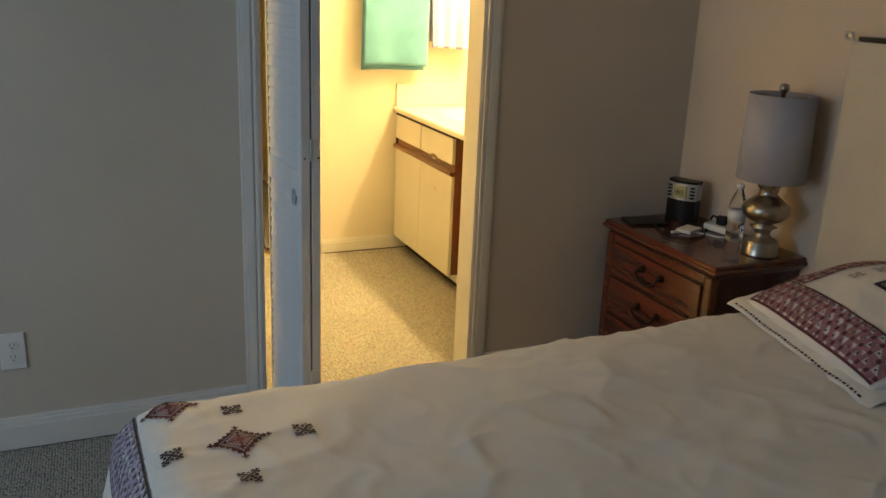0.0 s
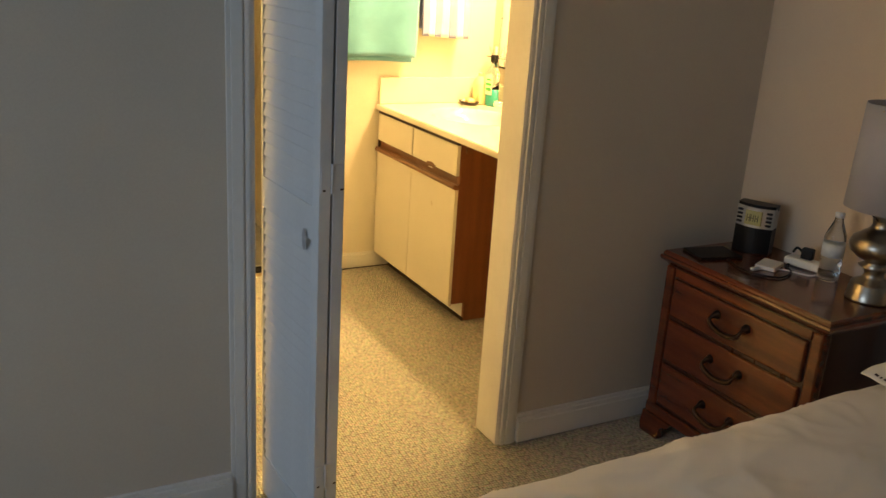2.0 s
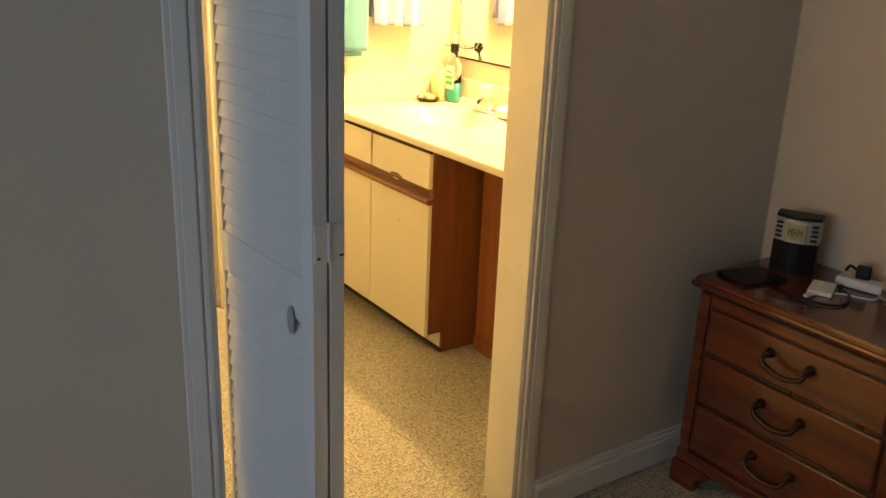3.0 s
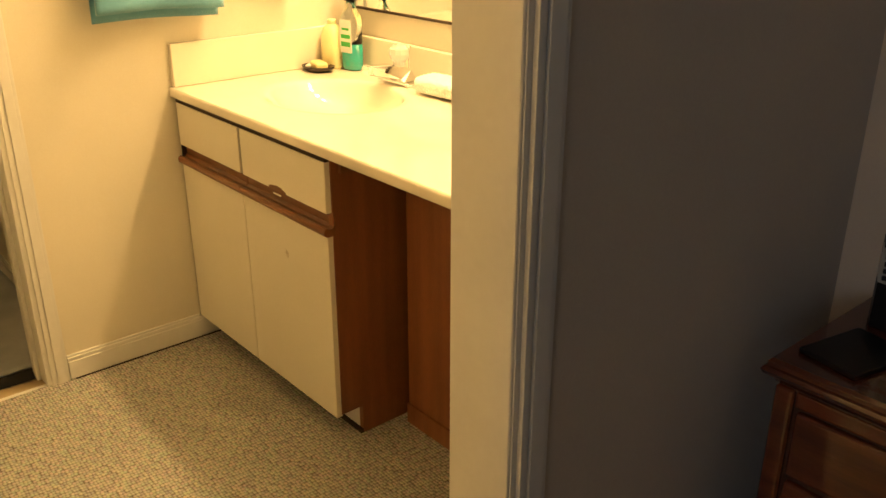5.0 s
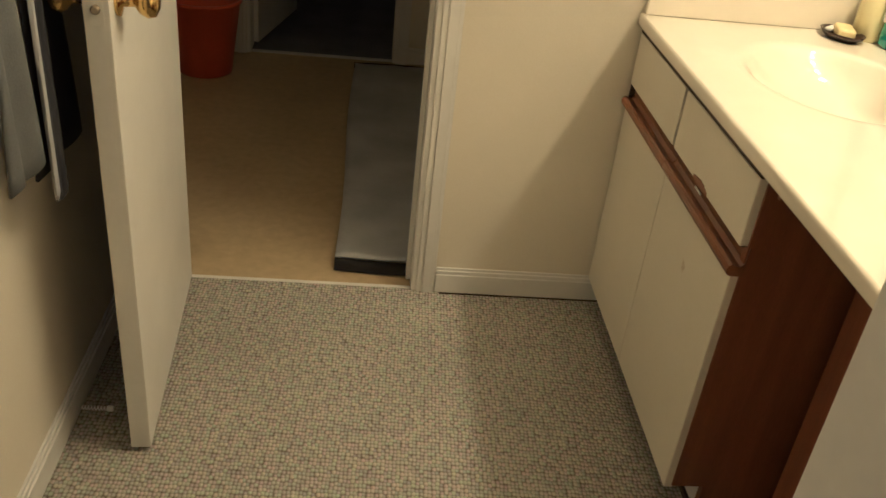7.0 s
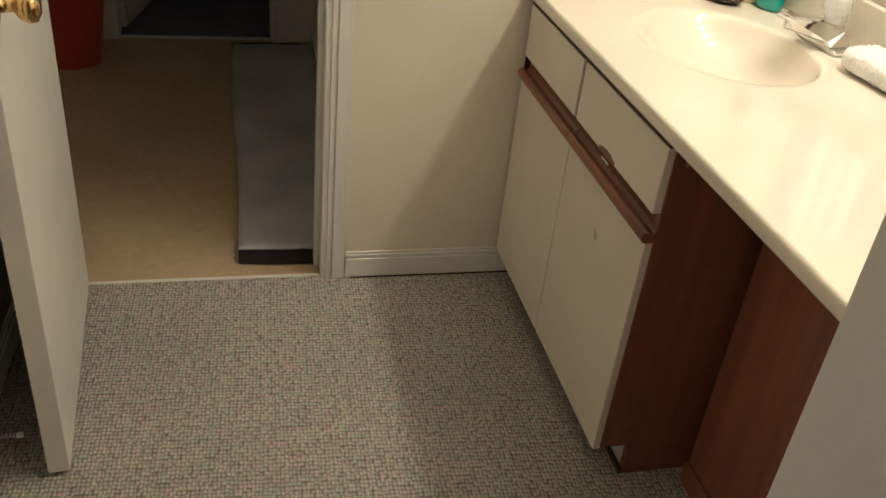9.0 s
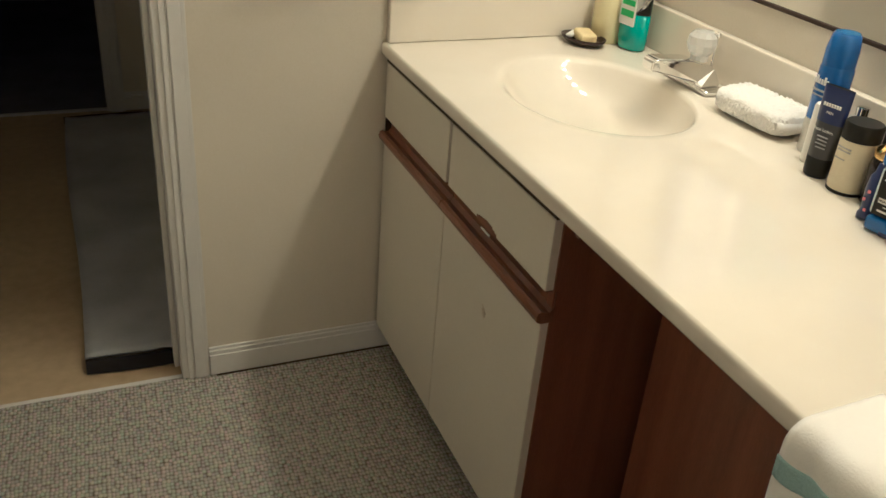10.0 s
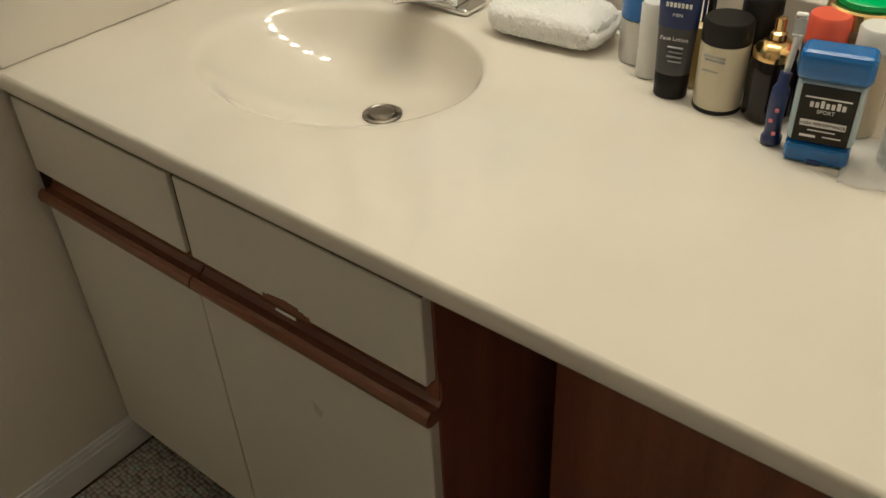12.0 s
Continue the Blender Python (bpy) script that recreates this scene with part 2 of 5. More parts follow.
def lathe(profile, seg=32, sx=1.0, sy=1.0, centre=(0, 0, 0)):
    """A turned shape from (radius, height) pairs."""
    bm = bmesh.new()
    rings = []
    for r, z in profile:
        rings.append([bm.verts.new((centre[0] + sx * r * math.cos(a * math.tau / seg), centre[1] + sy * r * math.sin(a * math.tau / seg), centre[2] + z)) for a in range(seg)])
    for p, q in zip(rings, rings[1:]):
        for i in range(seg):
            bm.faces.new((p[i], p[(i + 1) % seg], q[(i + 1) % seg], q[i]))
    for ring in (rings[0], rings[-1]):
        bm.faces.new(ring)
    bmesh.ops.remove_doubles(bm, verts=bm.verts[:], dist=1e-5)
    return bm


def sheet(f, nu, nv):
    """A grid of f(u, v) for u, v from 0 to 1."""
    bm = bmesh.new()
    g = [[bm.verts.new(f(i / nu, j / nv)) for j in range(nv + 1)] for i in range(nu + 1)]
    for i in range(nu):
        for j in range(nv):
            bm.faces.new((g[i][j], g[i + 1][j], g[i + 1][j + 1], g[i][j + 1]))
    return bm


def thick(ob, depth, offset=-1.0):
    mod = ob.modifiers.new("thickness", "SOLIDIFY")
    mod.thickness, mod.offset = depth, offset
    return smooth(ob)


def tube(points, r, seg=10):
    """A round bar along points."""
    bm = bmesh.new()
    rings = []
    pts = [Vector(p) for p in points]
    for i, p in enumerate(pts):
        d = (pts[min(i + 1, len(pts) - 1)] - pts[max(i - 1, 0)]).normalized()
        a = d.orthogonal().normalized() if not rings else (side - d * side.dot(d)).normalized()
        side = a
        b = d.cross(a)
        rad = r[i] if isinstance(r, (list, tuple)) else r
        rings.append([bm.verts.new(p + rad * (math.cos(k * math.tau / seg) * a + math.sin(k * math.tau / seg) * b)) for k in range(seg)])
    for p, q in zip(rings, rings[1:]):
        for k in range(seg):
            bm.faces.new((p[k], p[(k + 1) % seg], q[(k + 1) % seg], q[k]))
    bm.faces.new(rings[0])
    bm.faces.new(rings[-1])
    return bm


def bend(points, n=6):
    """A smooth line through points."""
    pts = [Vector(p) for p in points]
    out = []
    for i in range(len(pts) - 1):
        p0, p1, p2, p3 = pts[max(i - 1, 0)], pts[i], pts[i + 1], pts[min(i + 2, len(pts) - 1)]
        for k in range(n):
            t = k / n
            out.append(0.5 * ((2 * p1) + (p2 - p0) * t + (2 * p0 - 5 * p1 + 4 * p2 - p3) * t * t + (3 * p1 - p0 - 3 * p2 + p3) * t ** 3))
    return out + [pts[-1]]


def words(name, text, size, m, material, parent, label=""):
    """Flat lettering, its foot at the middle of the pose m."""
    cu = bpy.data.curves.new(name, "FONT")
    cu.body, cu.size, cu.align_x, cu.extrude = text, size, "CENTER", 0.0002
    tmp = bpy.data.objects.new("tmp", cu)
    scene.collection.objects.link(tmp)
    me = bpy.data.meshes.new_from_object(tmp.evaluated_get(bpy.context.evaluated_depsgraph_get()))
    bpy.data.objects.remove(tmp)
    me.materials.clear()
    me.materials.append(material)
    ob = new(name, me)
    ob.parent = parent
    ob.matrix_local = m
    if label:
        ob["label"] = label
    return ob


def setting(name, bm, material, label, category):
    return tagged(part(name, bm, material), label, category, kind="structure")
# ---- the plan ----
H = 2.44
WY, WB = 2.84, 2.952          # the wall between bedroom and vanity room
FY, FB = 4.578, 4.69          # the wall between vanity room and bathroom
OL, OR = 0.60, 1.384         # the opening with the folding door
DL, DR = 0.60, 1.225        # the opening to the bathroom
XL, XR = 0.485, 2.33         # side walls of the vanity room
BX0, BX1, BY0 = -2.6, 2.31, -1.6
TOP = 2.05
BASE = mat("baseboard_paint", (0.74, 0.72, 0.68), 0.38, 0, 0.05, 4, 60, 0.05)

setting("floor", box((BX0 - 0.12, BY0 - 0.12, -0.12), (2.5, FY + 0.01, 0.0)), CARPET, "beige and brown loop pile carpet in rows, darker between the loops", "floor")
setting("floor_bathroom", box((-0.9, FY + 0.01, -0.12), (2.5, 6.50, -0.003)), VINYL, "tan vinyl bathroom floor", "floor")
setting("floor_far_room", box((-0.9, 6.50, -0.12), (2.5, 8.4, -0.004)), DARKROOM, "dark blue-grey carpet of the far room", "floor")
setting("wall_door_side", boxes(((BX0, WY, 0), (OL - 0.02, WB, H)), ((OL - 0.02, WY, TOP + 0.02), (OR + 0.02, WB, H)), ((OR + 0.02, WY, 0), (2.45, WB, H))), WALL_BED, "beige painted bedroom wall with a wide opening", "wall")
setting("wall_head", box((BX1, BY0, 0), (2.45, WY, H)), WALL_HEAD_LIT, "wall behind the bed, warm light put into its beige paint", "wall")
setting("wall_window_side", boxes(((BX0 - 0.12, BY0, 0), (BX0, WIN_Y - 0.8, H)), ((BX0 - 0.12, WIN_Y + 0.8, 0), (BX0, WB, H)), ((BX0 - 0.12, WIN_Y - 0.8, 0), (BX0, WIN_Y + 0.8, 0.8)), ((BX0 - 0.12, WIN_Y - 0.8, 2.1), (BX0, WIN_Y + 0.8, H))), WALL_BED, "plain bedroom wall with a window", "wall")
setting("wall_rear", box((BX0 - 0.12, BY0 - 0.12, 0), (2.45, BY0, H)), WALL_BED, "plain bedroom wall behind the bed's side", "wall")
setting("ceiling_bedroom", box((BX0 - 0.12, BY0 - 0.12, H), (2.45, WB, H + 0.1)), CEIL, "white painted bedroom ceiling", "ceiling")
setting("wall_vanity_mirror_side", box((XR, WB, 0), (2.45, FB, H)), WALL_BATH, "cream painted wall behind the vanity", "wall")
setting("wall_vanity_closet_side", box((XL - 0.1, WB, 0), (XL, FB, H)), WALL_BATH, "cream painted wall with clothes hung on it", "wall")
setting("wall_vanity_far", boxes(((XL, FY, 0), (DL - 0.02, FB, H)), ((DL - 0.02, FY, TOP + 0.02), (DR + 0.02, FB, H)), ((DR + 0.02, FY, 0), (XR, FB, H))), WALL_BATH, "cream painted wall with a door opening", "wall")
setting("ceiling_vanity", box((XL - 0.1, WB, H), (2.45, FB, H + 0.1)), CEIL, "white painted ceiling over the vanity", "ceiling")
setting("lining_vanity_room", boxes(((OR + 0.02, WB, 0), (XR, WB + 0.004, H)), ((XL, WB, TOP + 0.02), (OR + 0.02, WB + 0.004, H)), ((XL, WB, 0), (OL - 0.02, WB + 0.004, H))), WALL_BATH, "cream paint on the back of the bedroom wall", "wall")
setting("wall_bathroom_right", box((1.37, FB, 0), (1.47, 6.45, H)), WALL_BATH, "dim cream bathroom wall", "wall")
setting("wall_bathroom_left", box((-0.9, FB, 0), (-0.8, 6.45, H)), WALL_BATH, "dim cream bathroom wall", "wall")
setting("wall_bathroom_far", boxes(((-0.9, 6.45, 0), (0.52, 6.56, H)), ((1.20, 6.45, 0), (2.0, 6.56, H)), ((0.52, 6.45, 2.05), (1.20, 6.56, H))), WALL_BATH, "dim cream wall with a dark doorway", "wall")
setting("wall_bathroom_near", box((-0.9, FY + 0.02, 0), (XL - 0.1, FB, H)), WALL_BATH, "dim cream bathroom wall", "wall")
setting("ceiling_bathroom", box((-0.9, FB, H), (2.0, 8.4, H + 0.1)), CEIL, "white bathroom ceiling", "ceiling")
setting("wall_far_room", boxes(((-0.9, 8.3, 0), (2.0, 8.4, H)), ((-0.9, 6.56, 0), (-0.8, 8.3, H)), ((1.9, 6.56, 0), (2.0, 8.3, H))), WALL_BED, "plain wall of the dark far room", "wall")


def moulding(w, t):
    """Steps of a door casing across its width: (from, to, proud)."""
    return ((0, 0.16 * w, 0.25 * t), (0.16 * w, 0.34 * w, 0.85 * t), (0.34 * w, 0.42 * w, 0.6 * t), (0.42 * w, 0.84 * w, t), (0.84 * w, w, 0.7 * t))


def casing(name, xl, xr, top, y, side, w=0.065, t=0.018, label=""):
    """A moulded casing round an opening in a wall along x; side: -1 or 1, the way it faces."""
    root = thing(name, (0, 0, 0), label, "trim", kind="structure")

    def bar(lo, hi, proud):
        ys = sorted((y, y + side * proud))
        return (lo[0], ys[0], lo[1]), (hi[0], ys[1], hi[1]), 0.0015
    for n, x0, s in (("casing_left", xl - 0.005, -1), ("casing_right", xr + 0.005, 1)):
        items = []
        for a, b, p in moulding(w, t):
            u, v = sorted((x0 + s * a, x0 + s * b))
            items.append(bar((u, 0), (v, top + w), p))
        part(n, boxes(*items), TRIM, root)
    part("casing_head", boxes(*[bar((xl, top + a), (xr, top + b), p) for a, b, p in moulding(w, t)]), TRIM, root)
    return root


casing("trim_folding_door", OL, OR, TOP, WY, -1, 0.066, 0.013, label="ivory painted moulded casing round the wide opening")
casing("trim_folding_door_inside", OL, OR, TOP, WB + 0.004, 1, 0.06, 0.012, label="ivory painted casing on the vanity side")
casing("trim_bathroom_door", DL, DR, TOP, FY, -1, 0.06, 0.011, label="ivory painted moulded casing of the bathroom door")
casing("trim_far_doorway", 0.54, 1.18, 2.03, 6.45, -1, 0.065, label="dim painted casing of the far doorway")


def jambs(name, xl, xr, y0, y1, top, label):
    root = thing(name, (0, 0, 0), label, "door frame", kind="structure")
    part("jamb_left", box((xl - 0.022, y0, 0), (xl, y1, top), 0.002), TRIM, root)
    part("jamb_right", box((xr, y0, 0), (xr + 0.022, y1, top), 0.004, 3), TRIM, root)
    part("head", box((xl - 0.022, y0, top), (xr + 0.022, y1, top + 0.022), 0.002), TRIM, root)
    return root


jambs("door_frame_1", OL, OR, WY - 0.001, WB + 0.011, TOP, "ivory painted jambs of the wide opening")
jb = jambs("door_frame_2", DL, DR, FY - 0.004, FB + 0.004, TOP, "ivory painted jambs of the bathroom door")
part("door_stop", box((DR - 0.012, FY + 0.05, 0), (DR - 0.0005, FY + 0.085, TOP), 0.002), TRIM, jb)
jambs("door_frame_3", 0.54, 1.18, 6.446, 6.57, 2.03, "dim jambs of the far doorway")
setting("threshold_far", box((0.54, 6.468, -0.004), (1.18, 6.488, 0.005), 0.002), TRIM, "pale metal threshold strip at the far doorway", "threshold")
setting("threshold_carpet_edge", box((DL, FY + 0.004, -0.003), (DR, FY + 0.016, 0.002), 0.001), TRIM, "thin pale strip at the carpet's edge", "threshold")


def skirting(name, x0, x1, y, side, h=0.085, along="x", label="white painted baseboard", t=0.013):
    items = []
    for z0, z1, p in ((0.004, h * 0.76, t), (h * 0.76, h * 0.9, t * 0.75), (h * 0.9, h, t * 0.45)):
        if along == "x":
            ys = sorted((y, y + side * p))
            items.append(((x0, ys[0], z0), (x1, ys[1], z1), 0.002))
        else:
            xs = sorted((y, y + side * p))
            items.append(((xs[0], x0, z0), (xs[1], x1, z1), 0.002))
    return setting(name, boxes(*items), BASE, label, "baseboard")


skirting("baseboard_1", BX0, OL - 0.072, WY, -1, 0.11, t=0.022)
skirting("baseboard_2", OR + 0.072, BX1, WY, -1, 0.10, t=0.022)
skirting("baseboard_3", BY0, WY - 0.023, BX1, -1, 0.10, "y")
skirting("baseboard_4", DR + 0.066, 1.80, FY, -1, 0.08)
skirting("baseboard_5", WB + 0.005, FY - 0.001, XL, 1, 0.08, "y")
skirting("baseboard_6", 1.246, 1.37, 6.45, -1, 0.08)
skirting("baseboard_7", -0.8, 0.47, 6.45, -1, 0.08)
skirting("baseboard_8", FB, 6.43, 1.37, -1, 0.08, "y")
setting("baseboard_gap", boxes(((DR + 0.08, FY - 0.0145, 0.0005), (1.80, FY - 0.001, 0.005))), GAP, "dark gap under the lifted baseboard", "gap")

# the bedroom's window, behind the walk
win = thing("window_1", (BX0 - 0.06, WIN_Y, 0.8), "white framed bedroom window that lets in daylight", "window", kind="structure")
part("window_frame", boxes(((-0.03, -0.8, 0), (0.03, -0.74, 1.3)), ((-0.03, 0.74, 0), (0.03, 0.8, 1.3)), ((-0.03, -0.74, 0), (0.03, 0.74, 0.06)), ((-0.03, -0.74, 1.24), (0.03, 0.74, 1.3)), ((-0.02, -0.74, 0.62), (0.02, 0.74, 0.67))), TRIM, win)
part("window_sill", box((0.0, -0.85, -0.03), (0.12, 0.85, 0.0), 0.005), TRIM, win)

# ---- folding louvre door ----
SLAT_MESH = {}


def louvre_panel(name, width, parent, m):
    """A louvred leaf along +x, 0.03 thick, with rails, stiles and tilted slats."""
    leaf = part(name, boxes(((0, 0.002, 0.012), (0.012, 0.028, 2.02), 0.002), ((width - 0.036, 0, 0.012), (width, 0.028, 2.02), 0.002)), LOUVRE, parent)
    leaf.matrix_local = m
    for lo, hi in ((0.012, 0.13), (0.85, 0.93), (1.93, 2.02)):
        part("rail", box((0.0122, 0.001, lo), (width - 0.0362, 0.027, hi), 0.002), LOUVRE, leaf)
    bm = bmesh.new()
    box((0.011, -0.003, -0.028), (width - 0.034, 0.003, 0.028), 0.002, 1, bm)
    me = bpy.data.meshes.new("slat")
    bm.to_mesh(me)
    bm.free()
    me.materials.append(LOUVRE)
    for lo, hi in ((0.13, 0.85), (0.93, 1.93)):
        z = lo + 0.015
        while z < hi - 0.01:
            s = new("slat", me)
            s.parent = leaf
            s.matrix_local = pose(0, 0.0115, z, -13, 0, 0)
            z += 0.033
    return leaf


fold = thing("folding_door", (0, 0, 0), "white louvred folding door, folded open into the bedroom", "door")
ang = math.degrees(math.atan2(FOLD[1] - PIV[1], FOLD[0] - PIV[0]))
wid = math.hypot(FOLD[0] - PIV[0], FOLD[1] - PIV[1])
leaf_a = louvre_panel("leaf", wid, fold, pose(PIV[0], PIV[1], 0, 0, 0, ang))
leaf_b = louvre_panel("leaf", wid, fold, pose(PIV[0] + 0.0315, PIV[1] + 0.003, 0, 0, 0, ang + 0.3))
for z in (0.25, 1.0, 1.78):
    part("hinge", boxes(((wid, 0.004, z - 0.032), (wid + 0.002, 0.027, z + 0.032), 0.0006), ((wid, 0.033, z - 0.032), (wid + 0.002, 0.057, z + 0.032), 0.0006), ((wid - 0.002, 0.0275, z - 0.034), (wid + 0.005, 0.0330, z + 0.034), 0.002)), LOUVRE, leaf_a, "painted-over metal hinge")
    part("hinge_pin", boxes(((wid + 0.001, 0.008, z - 0.027), (wid + 0.003, 0.014, z - 0.023)), ((wid + 0.001, 0.050, z - 0.027), (wid + 0.003, 0.058, z - 0.023))), GAP, leaf_a, "dark rusted screw heads")
kn = part("smudge", lathe([(0.0, 0), (0.012, 0.0004), (0.011, 0.001), (0.0, 0.0012)], 16, 1, 2.2), MARK, leaf_a, "grey worn smudge")
kn.matrix_local = pose(wid - 0.07, -0.0035, 0.845, 90, 0, 0)

# ---- bathroom door, standing open ----
bd = thing("bathroom_door", (0.632, FY - 0.006, 0), "white painted flush door standing open", "door", -86.5)
part("slab", box((0.0, -0.040, 0.012), (0.655, 0.0, 2.03), 0.002), DOORP, bd)
for z in (0.25, 1.05, 1.8):
    part("hinge", tube([(-0.004, -0.005, z - 0.045), (-0.004, -0.005, z + 0.045)], 0.004), DOORP, bd, "painted-over hinge knuckle")
for s, yy in ((1, 0.0), (-1, -0.040)):
    kb = part("knob", lathe([(0.026, 0), (0.026, 0.006), (0.011, 0.010), (0.010, 0.028), (0.021, 0.036), (0.027, 0.048), (0.024, 0.060), (0.012, 0.066), (0, 0.067)], 28), BRASS, bd, "polished brass door knob")
    kb.matrix_local = pose(0.597, yy, 0.925, -90 * s, 0, 0)
    smooth(kb)
part("latch_plate", box((0.6552, -0.031, 0.897), (0.6562, -0.009, 0.953), 0.0004), DOORP, bd, "painted-over latch plate")
bolt = part("latch_bolt", lathe([(0.0075, 0), (0.0075, 0.006), (0.005, 0.008), (0, 0.0082)], 18), NICKEL, bd, "metal latch bolt")
bolt.matrix_local = pose(0.6562, -0.020, 0.925, 0, 90, 0)

# ---- vanity ----
CT, CF = 0.818, 1.710
CY0 = WB + 0.006
KF = 1.732           # front of the cabinet
CB0 = 3.785          # near end of the cabinet
MID = 4.197
SX, SY, SA, SB = SINK


def counter():
    """A marble top with an oval basin cast in one piece."""
    bm = bmesh.new()
    seg = 64
    x0, x1, y0, y1 = CF, XR - 0.002, CY0, FY - 0.002

    def edge(a):
        c, s = math.cos(a), math.sin(a)
        k = min(((x1 - SX) / c if c > 1e-6 else (x0 - SX) / c if c < -1e-6 else 9), ((y1 - SY) / s if s > 1e-6 else (y0 - SY) / s if s < -1e-6 else 9))
        return SX + k * c, SY + k * s
    angs = sorted([math.tau * i / seg for i in range(seg)] + [math.atan2(y - SY, x - SX) % math.tau for x in (x0, x1) for y in (y0, y1)])
    n = len(angs)
    rows = []
    for f, dz in ((1.0, 0.0),):
        rows.append([bm.verts.new((*edge(a), CT)) for a in angs])
    for k, dz in ((1.10, 0.0), (1.02, -0.0006), (0.988, -0.003), (0.965, -0.010), (0.935, -0.024), (0.89, -0.042), (0.82, -0.062), (0.72, -0.080), (0.58, -0.094), (0.40, -0.103), (0.20, -0.108), (0.07, -0.109)):
        g = max(0.0, 1 - k)
        cx, cy = SX + 0.05 * g, SY - 0.05 * g
        ring = []
        for a in angs:
            soft = 0.5 * (1 + math.cos(a - radians(155)))
            ke = k if k > 1 else 1 - (1 - k) * (1 + 0.8 * soft * max(0.0, (k - 0.2) / 0.8))
            ring.append(bm.verts.new((cx + SA * ke * math.cos(a), cy + SB * ke * math.sin(a), CT + 0.92 * dz)))
        rows.append(ring)
    for p, q in zip(rows, rows[1:]):
        for i in range(n):
            bm.faces.new((p[i], p[(i + 1) % n], q[(i + 1) % n], q[i]))
    bm.faces.new(rows[-1])
    # rounded front edge
    prof = [(0.0, 0.0), (-0.003, -0.0012), (-0.0052, -0.004), (-0.006, -0.008), (-0.006, -0.024), (-0.0045, -0.0275), (0.0, -0.030), (0.03, -0.030)]
    lines = [[bm.verts.new((x0 + dx, y, CT + dz)) for y in (y0, y1)] for dx, dz in prof]
    for p, q in zip(lines, lines[1:]):
        bm.faces.new((p[0], p[1], q[1], q[0]))
    return bm


top = thing("sink_counter", (0, 0, 0), "cream cultured marble counter with an oval basin", "countertop")
smooth(part("top", counter(), MARBLE, top))
part("backsplash", box((XR - 0.020, CY0, CT + 0.0005), (XR - 0.001, FY - 0.022, CT + 0.10), 0.004, 3), MARBLE, top)
part("side_splash", box((CF + 0.004, FY - 0.020, CT + 0.0005), (XR - 0.001, FY - 0.001, CT + 0.125), 0.004, 3), MARBLE, top)
dr = part("drain", lathe([(0.030, 0.0), (0.030, 0.003), (0.0265, 0.0042), (0.0225, 0.001), (0.0212, 0.001), (0.0205, 0.0055), (0.014, 0.007), (0, 0.0073)], 36), DRAIN, top, "grey metal drain with its stopper")
dr.location = (SX + 0.042, SY - 0.042, CT - 0.0998)

cab = thing("vanity_cabinet", (0, 0, 0), "cream laminate vanity cabinet with wooden pull rails", "cabinet")
part("body", boxes(((KF + 0.004, CB0 + 0.019, 0.085), (XR - 0.03, FY - 0.004, CT - 0.16), 0.001), ((KF + 0.004, CB0 + 0.019, CT - 0.16), (KF + 0.02, FY - 0.004, CT - 0.031), 0.001)), OAK, cab, "brown wooden face frame")
part("side_panel", box((KF - 0.001, CB0, 0.085), (XR - 0.03, CB0 + 0.018, CT - 0.031), 0.001), PANEL, cab, "reddish brown side panel")
part("side_foot", box((KF + 0.065, CB0 + 0.0005, 0.001), (XR - 0.03, CB0 + 0.018, 0.0848), 0.001), PANEL, cab, "reddish brown side panel")
part("toe_kick", box((KF + 0.066, CB0 + 0.0186, 0.001), (KF + 0.08, FY - 0.004, 0.084), 0.001), WHITEP, cab, "scuffed white toe kick board")
part("toe_edge", box((KF + 0.056, CB0 - 0.0005, 0.001), (KF + 0.0645, FY - 0.02, 0.014), 0.002), GAP, cab, "dark base strip")
part("block", box((KF + 0.02, CB0 - 0.012, CT - 0.075), (KF + 0.045, CB0 - 0.0005, CT - 0.027), 0.001), OAK, cab)


def front(name, y0, y1, z0, z1):
    """A laminate front with eased edges and worn corners."""
    ob = part(name, box((KF - 0.016, y0, z0), (KF + 0.003, y1, z1), 0.0025), LAMINATE, cab)
    part("worn_edge", box((KF - 0.0135, y0 + 0.001, z0 - 0.0012), (KF + 0.0025, y1 + 0.0012, z1 + 0.0012), 0.0005), GAP, ob, "dark worn laminate edge")
    return ob


front("drawer_front", MID + 0.006, FY - 0.008, 0.646, 0.773)
front("drawer_front", CB0 + 0.004, MID - 0.006, 0.646, 0.773)
da = front("cabinet_door", MID + 0.0015, FY - 0.008, 0.078, 0.589)
db = front("cabinet_door", CB0 + 0.003, MID - 0.0015, 0.078, 0.589)


def pull(y0, y1, parent):
    """A grooved wooden rail: lip, channel and back."""
    bm = bmesh.new()
    prof = [(0.003, 0.590), (-0.020, 0.590), (-0.027, 0.594), (-0.029, 0.602), (-0.026, 0.610), (-0.020, 0.613), (-0.014, 0.610), (-0.006, 0.609), (0.001, 0.616), (0.002, 0.645), (0.0035, 0.645)]
    a, b = [[bm.verts.new((KF + x, y, z)) for x, z in prof] for y in (y0, y1)]
    for i in range(len(prof)):
        j = (i + 1) % len(prof)
        bm.faces.new((a[i], a[j], b[j], b[i]))
    bm.faces.new(a)
    bm.faces.new(b)
    return part("pull_rail", bm, OAK, parent, "worn brown wooden pull rail")


